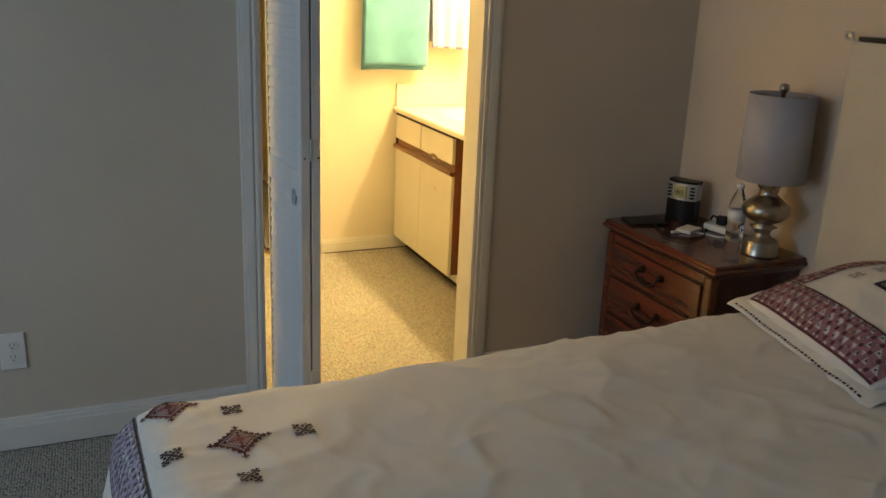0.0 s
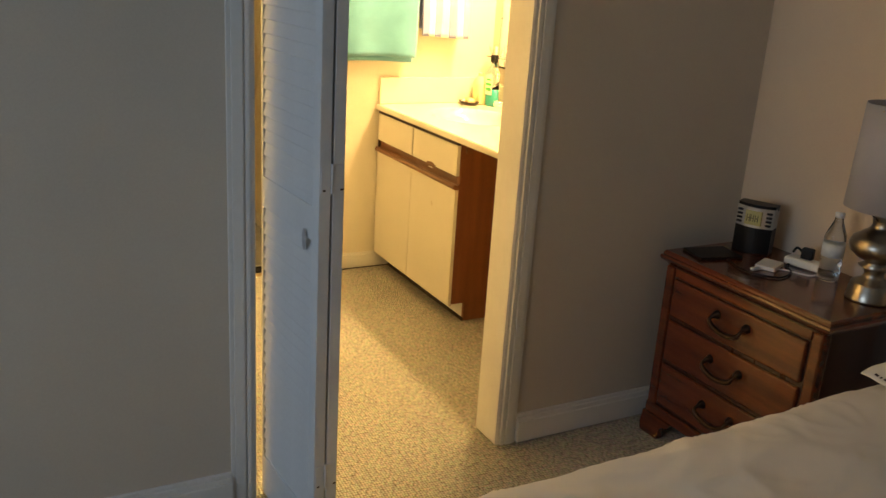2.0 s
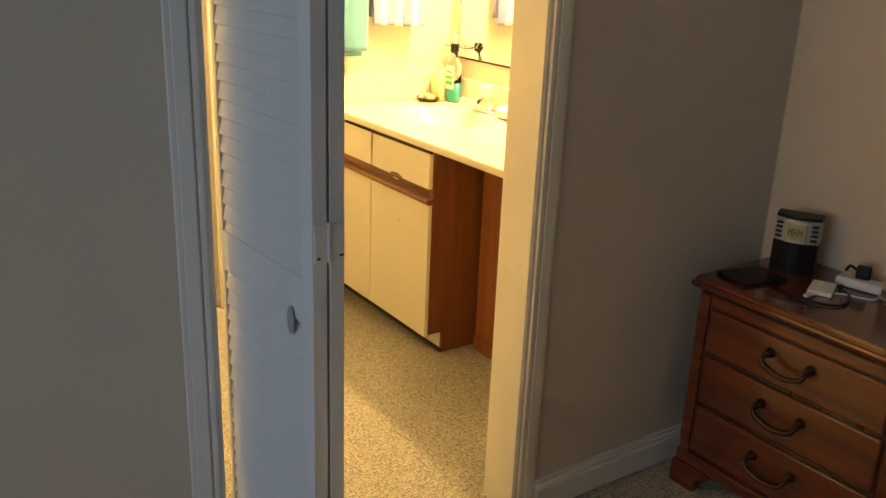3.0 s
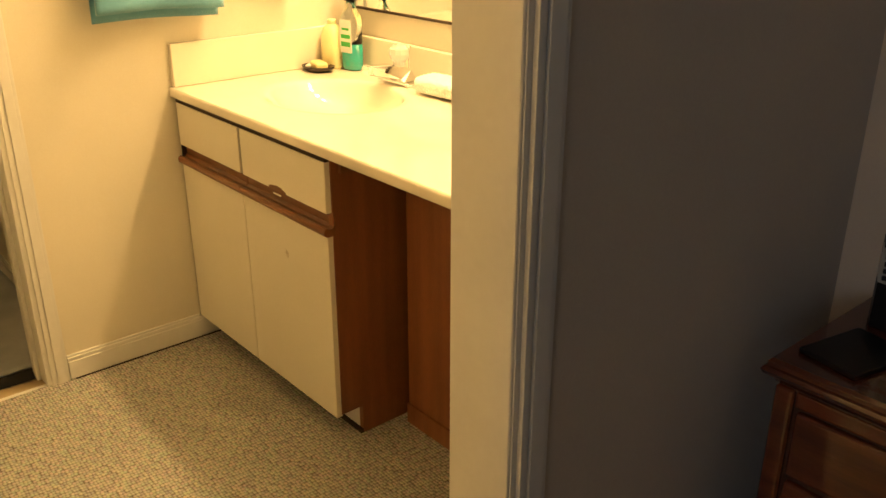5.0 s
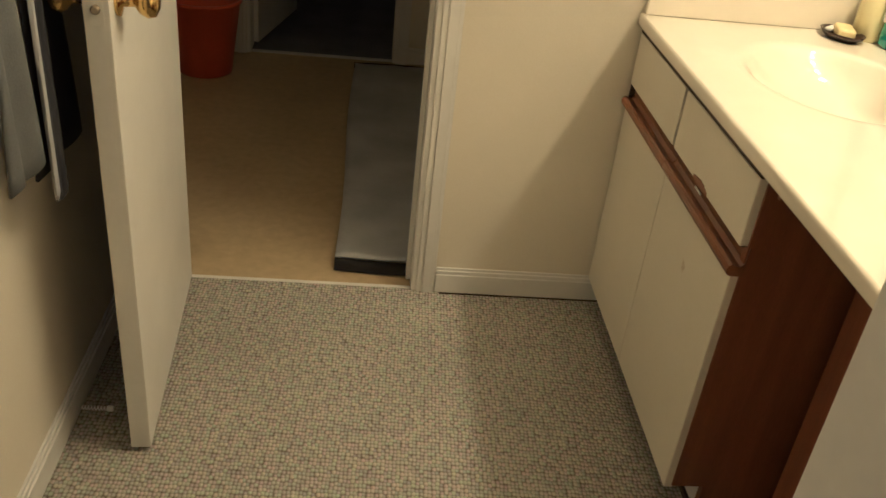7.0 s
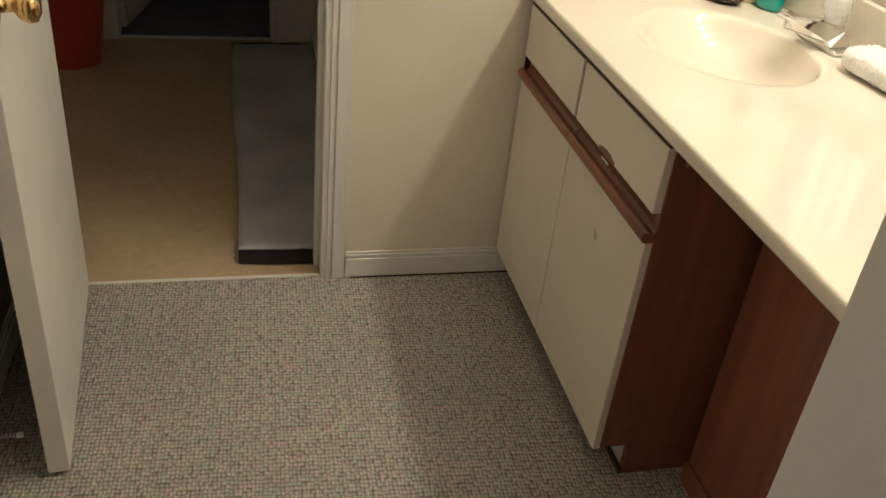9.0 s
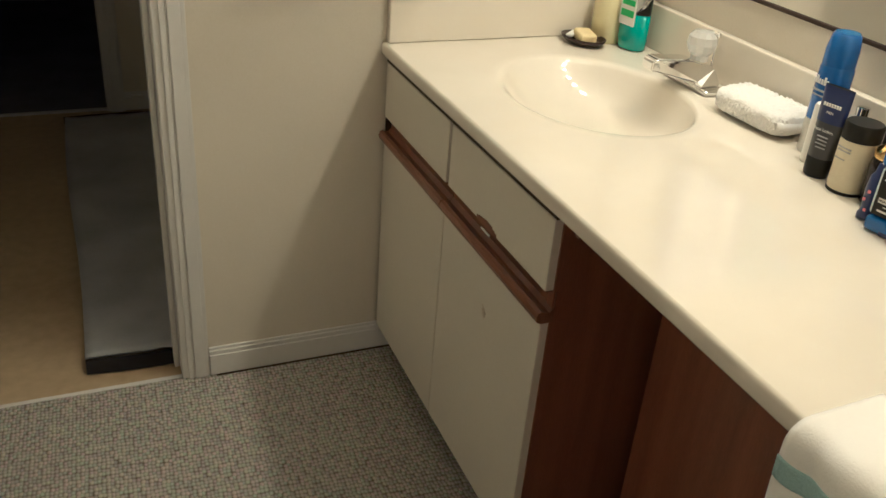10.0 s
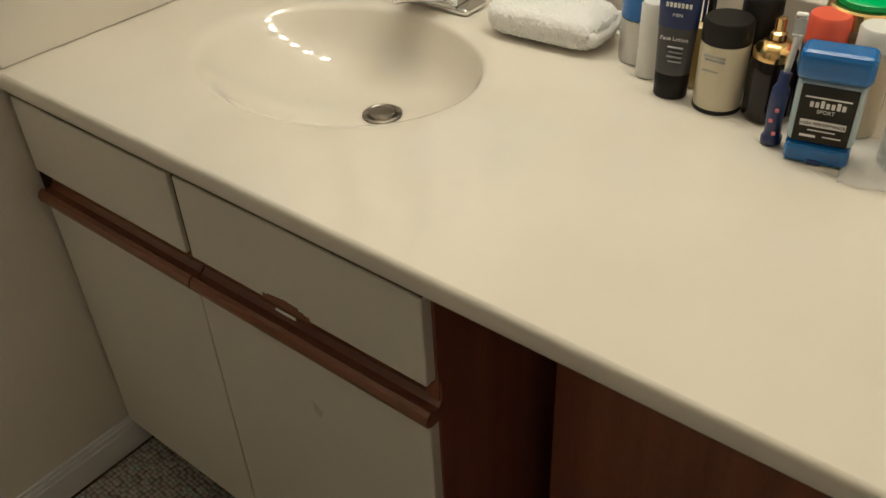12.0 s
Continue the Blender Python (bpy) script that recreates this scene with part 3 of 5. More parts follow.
pull(MID + 0.0015, FY - 0.008, da)
pull(CB0 - 0.003, MID - 0.0015, db)
chip = bmesh.new()
for i in range(9):
    y = MID - 0.15 - i * 0.009
    hgt = 0.006 + 0.007 * math.sin(i / 8 * math.pi) + random.uniform(0, 0.003)
    box((KF - 0.0168, y - 0.0048, 0.6455), (KF - 0.0150, y + 0.0048, 0.6455 + hgt), 0, 1, chip)
part("chip", chip, OAK, cab, "chipped laminate showing brown board")
part("stain", box((KF - 0.0166, MID - 0.20, 0.6345), (KF - 0.0145, MID - 0.165, 0.638), 0.0005), WHITEP, cab)

part("drawer_joint", box((KF - 0.010, MID - 0.0055, 0.647), (KF + 0.0035, MID + 0.0055, 0.7735)), GAP, cab, "dark joint between the drawer fronts")
part("top_joint", box((KF - 0.0145, CB0 + 0.006, 0.7745), (KF + 0.0035, FY - 0.006, CT - 0.0305)), GAP, cab, "dark joint under the counter")
part("end_joint", box((KF - 0.012, FY - 0.0075, 0.08), (KF + 0.0035, FY - 0.0042, 0.773)), GAP, cab, "dark joint beside the wall")
part("door_joint", box((KF - 0.0125, MID - 0.0013, 0.08), (KF + 0.0035, MID + 0.0013, 0.588)), GAP, cab, "dark joint between the doors")
for k in range(4):
    sc = part("scratch", box((-0.0004, -0.012 + 0.002 * k, -0.0006), (0.0004, 0.010 - 0.003 * (k % 2), 0.0006)), LINEN, cab, "short tan scratch")
    sc.matrix_local = pose(KF - 0.0162, 3.985, 0.49 - 0.005 * k, 35, 0, 0)
kp = thing("knee_panel", (0, 0, 0), "dark reddish brown panel under the counter", "panel", kind="")
part("board", box((1.925, CY0, 0.001), (1.943, CB0 - 0.035, CT - 0.031), 0.001), PANEL, kp)
part("front_rail", box((1.918, CY0, 0.001), (1.9245, CB0 - 0.035, 0.06), 0.001), PANEL, kp)

# faucet
fc = thing("faucet", (XR - 0.078, SY, CT), "chrome single lever basin faucet", "faucet", 180)
part("base", box((-0.028, -0.075, 0.0005), (0.028, 0.075, 0.012), 0.008, 4), CHROME, fc)


def wedge(prof, half, bevel=0.004):
    bm = bmesh.new()
    a, b = [[bm.verts.new((x, s * h, z)) for x, z, h in prof] for s in (-1, 1)]
    n = len(prof)
    for i in range(n):
        j = (i + 1) % n
        bm.faces.new((a[i], a[j], b[j], b[i]))
    bm.faces.new(a)
    bm.faces.new(b)
    bmesh.ops.recalc_face_normals(bm, faces=bm.faces[:])
    bmesh.ops.bevel(bm, geom=bm.edges[:], offset=bevel, segments=3, affect="EDGES")
    return bm


part("spout", wedge([(-0.03, 0.011, 0.050), (-0.02, 0.045, 0.032), (0.03, 0.060, 0.022), (0.115, 0.066, 0.020), (0.125, 0.060, 0.020), (0.125, 0.040, 0.019), (0.10, 0.036, 0.019), (0.03, 0.020, 0.045), (0.028, 0.011, 0.058)], 1), CHROME, fc)
kb = part("lever", lathe([(0.018, 0), (0.019, 0.012), (0.026, 0.02), (0.031, 0.035), (0.029, 0.05), (0.020, 0.060), (0, 0.063)], 12), KNOB, fc, "clear faceted lever knob")
kb.location = (0.0, 0, 0.052)
part("lift_rod", tube([(-0.036, 0.0, 0.01), (-0.036, 0.0, 0.095)], 0.0025), CHROME, fc)
kb = part("lift_knob", lathe([(0.003, 0), (0.006, 0.005), (0.007, 0.012), (0.0, 0.016)], 14), CHROME, fc)
kb.location = (-0.036, 0, 0.093)

# mirror
mr = thing("mirror", (XR, 0, 0), "wide wall mirror above the vanity", "mirror")
part("glass", box((-0.006, CY0 + 0.03, 1.005), (-0.001, 4.50, 1.95), 0.001), MIRROR, mr)
part("lower_channel", box((-0.009, CY0 + 0.03, 0.997), (-0.0005, 4.50, 1.0045), 0.001), GAP, mr, "tarnished dark lower edge")
part("end_channel", box((-0.009, 4.5005, 0.997), (-0.0005, 4.508, 1.95), 0.001), SILVER, mr)

# vanity light above the mirror
vl = thing("vanity_light", (XR, 3.9, 2.06), "chrome light bar with lit round globes", "light")
part("bar", box((-0.035, -0.52, -0.055), (-0.001, 0.52, 0.055), 0.006), CHROME, vl)
for x, y, z in BULBS:
    g = part("globe", lathe([(0.012, 0.0), (0.014, 0.015), (0.030, 0.035), (0.038, 0.06), (0.034, 0.085), (0.018, 0.10), (0, 0.103)], 20), FROST, vl, "lit frosted globe bulb")
    g.matrix_local = pose(-0.035, y - 3.9, 0, 0, -90, 0)
    smooth(g)
# unseen fill lamp, added only to brighten the bathroom floor
bl = thing("ceiling_light", (0.1, 5.5, H), "unseen round fill light added to the bathroom ceiling", "light")
g = smooth(part("dome", lathe([(0.14, 0), (0.14, -0.02), (0.12, -0.06), (0.07, -0.085), (0, -0.09)], 28), DOME, bl))

# ---- bed ----
BED_LO, BED_HI, BED_Y0, BED_Y1, BED_Z, BED_R = 0.07, 2.24, 0.40, 1.96, 0.555, 0.11


def wrinkle(x, y):
    w = 0.010 * noise.noise((x * 2.2, y * 3.4, 0.3)) + 0.006 * noise.noise((x * 6 + y * 2, y * 5, 2.0))
    w += 0.006 * (0.5 - abs(noise.noise((x * 2.6 + y * 1.5, y * 4.2 - x * 1.2, 5.0)))) ** 2 * 2
    w += 0.005 * max(0.0, 0.13 - abs(noise.noise((x * 3.1 - y * 2.2, y * 3.0 + x * 0.7, 9.0)))) / 0.13
    w += 0.0045 * max(0.0, 0.10 - abs(noise.noise((x * 7 + y * 3, y * 6, 13.0)))) / 0.10
    w += 0.003 * max(0.0, 0.07 - abs(noise.noise((x * 2.2 + y * 5.5, y * 2.5 - x * 3.5, 21.0)))) / 0.07
    return w


def unroll(s, lo, hi, r):
    """Along a flat top that rolls over both edges: place across, and how far it has dropped."""
    for edge, sign in ((lo, -1), (hi, 1)):
        d = (s - edge) * sign + r
        if d > 0:
            a = min(d / r, math.pi / 2)
            return edge + sign * (-r + r * math.sin(a)), r * (1 - math.cos(a)) + max(0, d - r * math.pi / 2)
    return s, 0.0


def bed_top(s, t, up=0.0):
    x, dx = unroll(s, BED_LO, BED_HI + 0.3, BED_R)
    y, dy = unroll(t, BED_Y0, BED_Y1, BED_R)
    drop = min(math.hypot(dx, dy), BED_Z - 0.04)
    wave = 0.014 * math.sin(7 * s + 3) * min(1, dy * 4) + 0.012 * math.sin(8 * t) * min(1, dx * 4)
    out_x = -up * min(1, dx / BED_R)
    out_y = up * min(1, dy / BED_R) * (1 if t > 1 else -1)
    swell = 0.004 + 0.026 * max(0, min(s, 2.0) - 0.6)
    return Vector((x + out_x - 0.22 * max(0.0, dx - 0.03) - wave * (dx > 0.01), y + out_y + wave * (dy > 0.01) * (1 if t > 1 else -1), BED_Z - drop + swell + wrinkle(s, t) * (1 if drop < 0.1 else 0.3) + up * (drop < 0.04)))


bed = thing("bed", (0, 0, 0), "low bed with mattress and cream upholstered headboard", "bed")
part("mattress", box((BED_LO + 0.03, BED_Y0 + 0.03, 0.28), (BED_HI, BED_Y1 - 0.03, BED_Z - 0.03), 0.05, 4), SHEET, bed)
part("box_base", box((BED_LO + 0.05, BED_Y0 + 0.05, 0.05), (BED_HI, BED_Y1 - 0.05, 0.278), 0.02), LINEN, bed)
for x in (0.2, 2.1):
    for y in (0.55, 1.8):
        part("leg", lathe([(0.02, 0), (0.028, 0.05)], 16, centre=(x, y, 0)), BLACK, bed)
hb = part("headboard", box((2.245, 0.25, 0.2), (2.305, 2.035, 1.372), 0.02, 4), LINEN, bed, "cream upholstered headboard")
pts = bend([(2.252, 2.03, 0.25), (2.252, 2.03, 0.8), (2.252, 2.028, 1.352), (2.252, 2.0, 1.364), (2.252, 1.2, 1.364), (2.252, 0.26, 1.364)], 4)
smooth(part("piping", tube(pts, 0.006, 8), LINEN, hb))
part("top_rail", box((2.246, 0.24, 1.370), (2.306, 2.01, 1.384), 0.004), BLACK, hb, "dark wooden top rail")

cover = thing("bedspread", (0, 0, 0), "white cotton bedspread with maroon cross-stitch motifs", "bedspread")
S0, S1, T0, T1 = BED_LO - 0.48, BED_HI - 0.01, BED_Y0 - 0.46, BED_Y1 + 0.46
thick(part("cloth", sheet(lambda u, v: bed_top(S0 + u * (S1 - S0), T0 + v * (T1 - T0)), 230, 210), SHEET, cover), 0.004, -1)


def stitched(name, cells, cell, s0, t0, rot, parent, surface, material, label="", half=0.5):
    """Cross-stitch squares laid on a cloth, at grid places round (s0, t0)."""
    bm = bmesh.new()
    c, s = math.cos(rot), math.sin(rot)
    for i, j in cells:
        quad = []
        for a, b in ((-half, -half), (half, -half), (half, half), (-half, half)):
            p, q = (i + a) * cell, (j + b) * cell
            quad.append(bm.verts.new(surface(s0 + c * p - s * q, t0 + s * p + c * q, 0.0035)))
        bm.faces.new(quad)
    return tagged(part(name, bm, material, parent, label), kind="stuff" if len(cells) > 300 else "")


def diamond_cells(n=10):
    dark, light = [], []
    for i in range(-n, n + 1):
        for j in range(-n, n + 1):
            d = abs(i) + abs(j)
            if d > n:
                continue
            if d >= n - 1 or (d in (n - 3,)):
                dark.append((i, j))
            elif (i == 0 or j == 0 or d in (1, 2)) and d < n - 3:
                dark.append((i, j))
            elif d < n - 4:
                light.append((i, j))
    for k in (-n - 2, n + 2):
        for a in (-1, 0, 1):
            for b in (-1, 0, 1):
                if abs(a) + abs(b) < 2:
                    dark += [(k + a, b), (a, k + b)]
    for k in range(1, n, 2):
        for si in (-1, 1):
            for sj in (-1, 1):
                dark.append((si * (n + 1 - k), sj * (k + 0)))
    return dark, light


def star_cells():
    out = []
    for k in range(1, 5):
        out += [(k, k), (-k, k), (k, -k), (-k, -k)]
    out += [(0, 0), (2, 4), (4, 2), (-2, 4), (-4, 2), (2, -4), (4, -2), (-2, -4), (-4, -2), (0, 3), (0, -3), (3, 0), (-3, 0)]
    return out


def band_cells(n, w):
    """A strip of flowers and lozenges n cells long and w wide."""
    dark, light = [], []
    for i in range(n):
        for j in range(w):
            a, b = i % 6, (j + 2) % 6
            if j in (0, w - 1) or (a < 2 and b < 2) or (a == 4 and b == 4):
                dark.append((i, j))
            elif a < 2 or b < 2 or (i + j) % 7 < 3:
                light.append((i, j))
    return dark, light


BIG_D, BIG_L = diamond_cells()
for s, t in MOTIFS_BIG:
    stitched("embroidered_diamond", BIG_D, 0.0050, s, t, 0.0, cover, bed_top, MAROON, "maroon cross-stitch diamond")
    stitched("embroidered_fill", BIG_L, 0.0050, s, t, 0.0, cover, bed_top, PINK, "rose cross-stitch filling")
for s, t in MOTIFS_STAR:
    stitched("embroidered_star", star_cells(), 0.0046, s, t, 0.0, cover, bed_top, DARKTHREAD, "small dark cross-stitch star", 0.75)
bd_d, bd_l = band_cells(300, 25)
stitched("embroidered_band", bd_d, 0.0046, BED_LO + 0.02, BED_Y1 - 1.34, math.pi / 2, cover, bed_top, DARKTHREAD, "dark cross-stitch border band")
stitched("embroidered_band_fill", bd_l, 0.0046, BED_LO + 0.02, BED_Y1 - 1.34, math.pi / 2, cover, bed_top, LILAC, "lilac cross-stitch filling")

# pillow
PW, PL, PT = 0.46, 0.62, 0.135
PILLOW = pose(1.985, 1.552, 0.668, 0, -15, -14)


def pillow_top(a, b, up=0.0, side=1):
    """a, b: metres across the pillow from its middle."""
    u, v = max(-1, min(1, a / (PW / 2))), max(-1, min(1, b / (PL / 2)))
    k = max(0.0, (1 - abs(u) ** 2.6)) ** 0.55 * max(0.0, (1 - abs(v) ** 3.0)) ** 0.55
    pinch = 1 - 0.06 * (1 - abs(u)) * abs(v) ** 4
    z = side * (PT * (0.62 if side > 0 else 0.25)) * k + 0.010 * noise.noise((a * 8, b * 8, 3.0)) * k
    return Vector((a * pinch, b * (1 - 0.05 * (1 - abs(v)) * abs(u) ** 4), z + up))


pil = thing("pillow", (0, 0, 0), "white pillow with maroon embroidered bands on the bed", "pillow")
pil.matrix_world = PILLOW
bm = sheet(lambda u, v: pillow_top((u - 0.5) * PW, (v - 0.5) * PL), 40, 56)
me2 = bpy.data.meshes.new("tmp")
low = sheet(lambda u, v: pillow_top((u - 0.5) * PW, (v - 0.5) * PL, 0, -1), 40, 56)
low.to_mesh(me2)
bm.from_mesh(me2)
low.free()
bpy.data.meshes.remove(me2)
bmesh.ops.remove_doubles(bm, verts=bm.verts[:], dist=1e-4)
smooth(part("case", bm, SHEET, pil))


def flap(u, v):
    a, b = -PW / 2 - 0.035 + u * (PW + 0.07), -PL / 2 - 0.035 + v * (PL + 0.07)
    return Vector((a, b, 0.004 - 0.012 * (max(0, abs(a) - PW / 2) + max(0, abs(b) - PL / 2)) / 0.05 + 0.006 * noise.noise((a * 14, b * 14, 1))))


thick(part("flange", sheet(flap, 50, 66), SHEET, pil), 0.003, 0)
n = 56
band_d, band_l = band_cells(int(PL * 0.94 / 0.0056), 20)
stitched("embroidered_band", band_d, 0.0056, -PW / 2 + 0.120, -PL * 0.47, math.pi / 2, pil, pillow_top, MAROON, "maroon cross-stitch band")
stitched("embroidered_fill", band_l, 0.0056, -PW / 2 + 0.120, -PL * 0.47, math.pi / 2, pil, pillow_top, PINK, "rose cross-stitch filling")
band_d, band_l = band_cells(50, 17)
for b0 in (PL / 2 - 0.125, -PL / 2 + 0.02):
    stitched("embroidered_band", band_d, 0.0062, -PW / 2 + 0.130, b0, 0, pil, pillow_top, MAROON, "maroon cross-stitch band")
    stitched("embroidered_fill", band_l, 0.0062, -PW / 2 + 0.130, b0, 0, pil, pillow_top, PINK, "rose cross-stitch filling")
sq_d = [(i, j) for i in range(-8, 9) for j in range(-6, 7) if (i + j) % 2 == 0 or abs(i) > 6 or abs(j) > 4]
stitched("embroidered_square", sq_d, 0.0052, 0.06, 0.0, 0.05, pil, pillow_top, DARKTHREAD, "dark cross-stitch square")
for a, b in ((0.02, 0.115), (0.10, 0.12), (0.0, -0.10), (0.09, -0.11)):
    stitched("embroidered_star", star_cells(), 0.0042, a, b, 0, pil, pillow_top, DARKTHREAD)
ed = []
for k in range(64):
    f = k / 63
    ed.append((int((f - 0.5) * PL / 0.006), 0))
stitched("edge_stitch", ed, 0.006, -PW / 2 - 0.024, 0, math.pi / 2, pil, lambda a, b, up: flap((a + PW / 2 + 0.035) / (PW + 0.07), (b + PL / 2 + 0.035) / (PL + 0.07)) + Vector((0, 0, 0.004)), DARKTHREAD, "dark stitched edge")

# ---- nightstand ----
NX, NY0, NY1, NH = 1.905, 2.11, 2.765, 0.64
ns = thing("nightstand", (0, 0, 0), "reddish cherry wood nightstand with three drawers", "nightstand")
part("carcass", box((NX + 0.02, NY0 + 0.03, 0.10), (2.295, NY1 - 0.03, NH - 0.045), 0.003), CHERRY_SHADED, ns)
part("corner_post", box((NX + 0.012, NY0 + 0.024, 0.10), (NX + 0.05, NY0 + 0.06, NH - 0.046), 0.008, 3), CHERRY, ns)
part("corner_post", box((NX + 0.012, NY1 - 0.06, 0.10), (NX + 0.05, NY1 - 0.024, NH - 0.046), 0.008, 3), CHERRY, ns)
bm = bmesh.new()
prof = [(0.022, NH - 0.046), (0.018, NH - 0.040), (0.012, NH - 0.036), (0.004, NH - 0.030), (0.0, NH - 0.022), (0.003, NH - 0.016), (0.008, NH - 0.014), (0.008, NH - 0.006), (0.013, NH)]
rings = [[bm.verts.new(p) for p in ((NX + o, NY0 + o, z), (2.305, NY0 + o, z), (2.305, NY1 - o, z), (NX + o, NY1 - o, z))] for o, z in prof]
for p, q in zip(rings, rings[1:]):
    for i in range(4):
        bm.faces.new((p[i], p[(i + 1) % 4], q[(i + 1) % 4], q[i]))
bm.faces.new(rings[0])
bm.faces.new(rings[-1])
part("top", bm, CHERRY, ns, "moulded cherry wood top")
part("frieze", box((NX + 0.016, NY0 + 0.062, NH - 0.075), (NX + 0.03, NY1 - 0.062, NH - 0.047), 0.003), CHERRY, ns)


def bail(y, z, parent):
    """A drooping bail handle between two round mounts."""
    hd = part("handle", tube(bend([(NX - 0.004, y - 0.058, z + 0.004), (NX - 0.022, y - 0.060, z - 0.006), (NX - 0.024, y - 0.046, z - 0.022), (NX - 0.026, y, z - 0.032), (NX - 0.024, y + 0.046, z - 0.022), (NX - 0.022, y + 0.060, z - 0.006), (NX - 0.004, y + 0.058, z + 0.004)], 5), [0.0055] * 8 + [0.0075] * 15 + [0.0055] * 8, 10), BRONZE, parent, "dark bronze bail handle")
    smooth(hd)
    for s in (-1, 1):
        k = smooth(part("mount", lathe([(0.014, 0), (0.013, 0.004), (0.008, 0.008), (0.009, 0.014), (0, 0.018)], 18), BRONZE, hd))
        k.matrix_local = pose(NX + 0.006, y + s * 0.058, z + 0.004, 0, -90, 0)


for z0, z1 in ((0.435, 0.560), (0.282, 0.422), (0.125, 0.269)):
    dwr = part("drawer", box((NX + 0.008, NY0 + 0.068, z0), (NX + 0.032, NY1 - 0.068, z1), 0.008, 3), CHERRY, ns, "cherry wood drawer")
    bail(0.5 * (NY0 + NY1), 0.5 * (z0 + z1) + 0.014, dwr)
part("plinth", box((NX + 0.008, NY0 + 0.022, 0.075), (2.295, NY1 - 0.022, 0.112), 0.008, 3), CHERRY, ns)


def foot(sx):
    bm = bmesh.new()
    prof = [(0, 0.076), (0.13, 0.076), (0.12, 0.058), (0.095, 0.052), (0.082, 0.035), (0.078, 0.0), (-0.004, 0.0), (-0.006, 0.03)]
    a, b = [[bm.verts.new((NX + d, (NY0 + 0.02 + y) if sx > 0 else (NY1 - 0.02 - y), z)) for y, z in prof] for d in (0.004, 0.03)]
    m = len(prof)
    for i in range(m):
        bm.faces.new((a[i], a[(i + 1) % m], b[(i + 1) % m], b[i]))
    bm.faces.new(a)
    bm.faces.new(b)
    return bm


part("bracket_foot", foot(1), CHERRY, ns)
part("bracket_foot", foot(-1), CHERRY, ns)
part("back_foot", box((2.24, NY0 + 0.025, 0.0), (2.29, NY0 + 0.07, 0.076), 0.003), CHERRY_SHADED, ns)
part("back_foot", box((2.24, NY1 - 0.07, 0.0), (2.29, NY1 - 0.025, 0.076), 0.003), CHERRY_SHADED, ns)

# table lamp
tl = thing("table_lamp", (LAMP_X, LAMP_Y, NH + 0.0005), "brushed nickel gourd lamp with a grey drum shade", "lamp")
smooth(part("base", lathe([(0.062, 0), (0.063, 0.006), (0.060, 0.012), (0.060, 0.030), (0.056, 0.034), (0.056, 0.046), (0.050, 0.052), (0.030, 0.062), (0.024, 0.075), (0.030, 0.088), (0.046, 0.098), (0.030, 0.106), (0.030, 0.112), (0.055, 0.122), (0.075, 0.140), (0.080, 0.158), (0.074, 0.176), (0.054, 0.192), (0.036, 0.204), (0.030, 0.216), (0.033, 0.232), (0.042, 0.246), (0.046, 0.254), (0.0, 0.256)], 40), NICKEL, tl, "brushed nickel turned base"))
part("socket", lathe([(0.008, 0), (0.008, 0.05), (0.018, 0.052), (0.018, 0.11), (0.004, 0.112), (0.004, 0.29), (0.0, 0.29)], 16, centre=(0, 0, 0.256)), NICKEL, tl)
sh = part("shade", lathe([(0.114, 0.262), (0.107, 0.545)], 56), SHADE, tl, "grey fabric drum shade")
bmx = bmesh.new()
bmx.from_mesh(sh.data)
bmesh.ops.delete(bmx, geom=[f for f in bmx.faces if len(f.verts) > 4], context="FACES_ONLY")
bmx.to_mesh(sh.data)
bmx.free()
thick(sh, 0.002)
part("spider", boxes(((-0.110, -0.002, 0.53), (0.110, 0.002, 0.534)), ((-0.002, -0.110, 0.53), (0.002, 0.110, 0.534))), NICKEL, tl)
smooth(part("finial", lathe([(0.007, 0.535), (0.008, 0.550), (0.014, 0.555), (0.016, 0.565), (0.013, 0.577), (0, 0.582)], 18), NICKEL, tl))

# clock radio
ck = thing("clock_radio", (CLOCK_X, CLOCK_Y, NH + 0.0005), "black and silver clock radio with a yellow display", "clock radio", 205)


def arc_block(w, d, z0, z1, bulge):
    bm = bmesh.new()
    pts = [(-w / 2, 0.0)] + [(-w / 2 + w * i / 10, d + bulge * math.sin(math.pi * i / 10)) for i in range(11)] + [(w / 2, 0.0)]
    a, b = [[bm.verts.new((y, x, z)) for x, y in pts] for z in (z0, z1)]
    m = len(pts)
    for i in range(m):
        bm.faces.new((a[i], a[(i + 1) % m], b[(i + 1) % m], b[i]))
    bm.faces.new(a)
    bm.faces.new(b)
    bmesh.ops.recalc_face_normals(bm, faces=bm.faces[:])
    return bm


part("body", arc_block(0.118, 0.045, 0, 0.085, 0.02), BLACK, ck)
part("face", arc_block(0.119, 0.046, 0.0855, 0.150, 0.02), SILVER, ck, "silver plastic face")
part("top", arc_block(0.118, 0.045, 0.1505, 0.160, 0.02), BLACK, ck)
part("display", box((0.06, -0.026, 0.094), (0.0685, 0.026, 0.140), 0.001), LCD, ck, "yellow lit display")
for i, (y0, y1) in enumerate(((-0.020, -0.012), (-0.008, 0.0), (0.006, 0.014))):
    part("digit", boxes(((0.0686, y0, 0.105), (0.0692, y0 + 0.002, 0.128)), ((0.0686, y1, 0.105), (0.0692, y1 + 0.002, 0.128)), ((0.0686, y0, 0.1155), (0.0692, y1, 0.1175))), BLACK, ck)
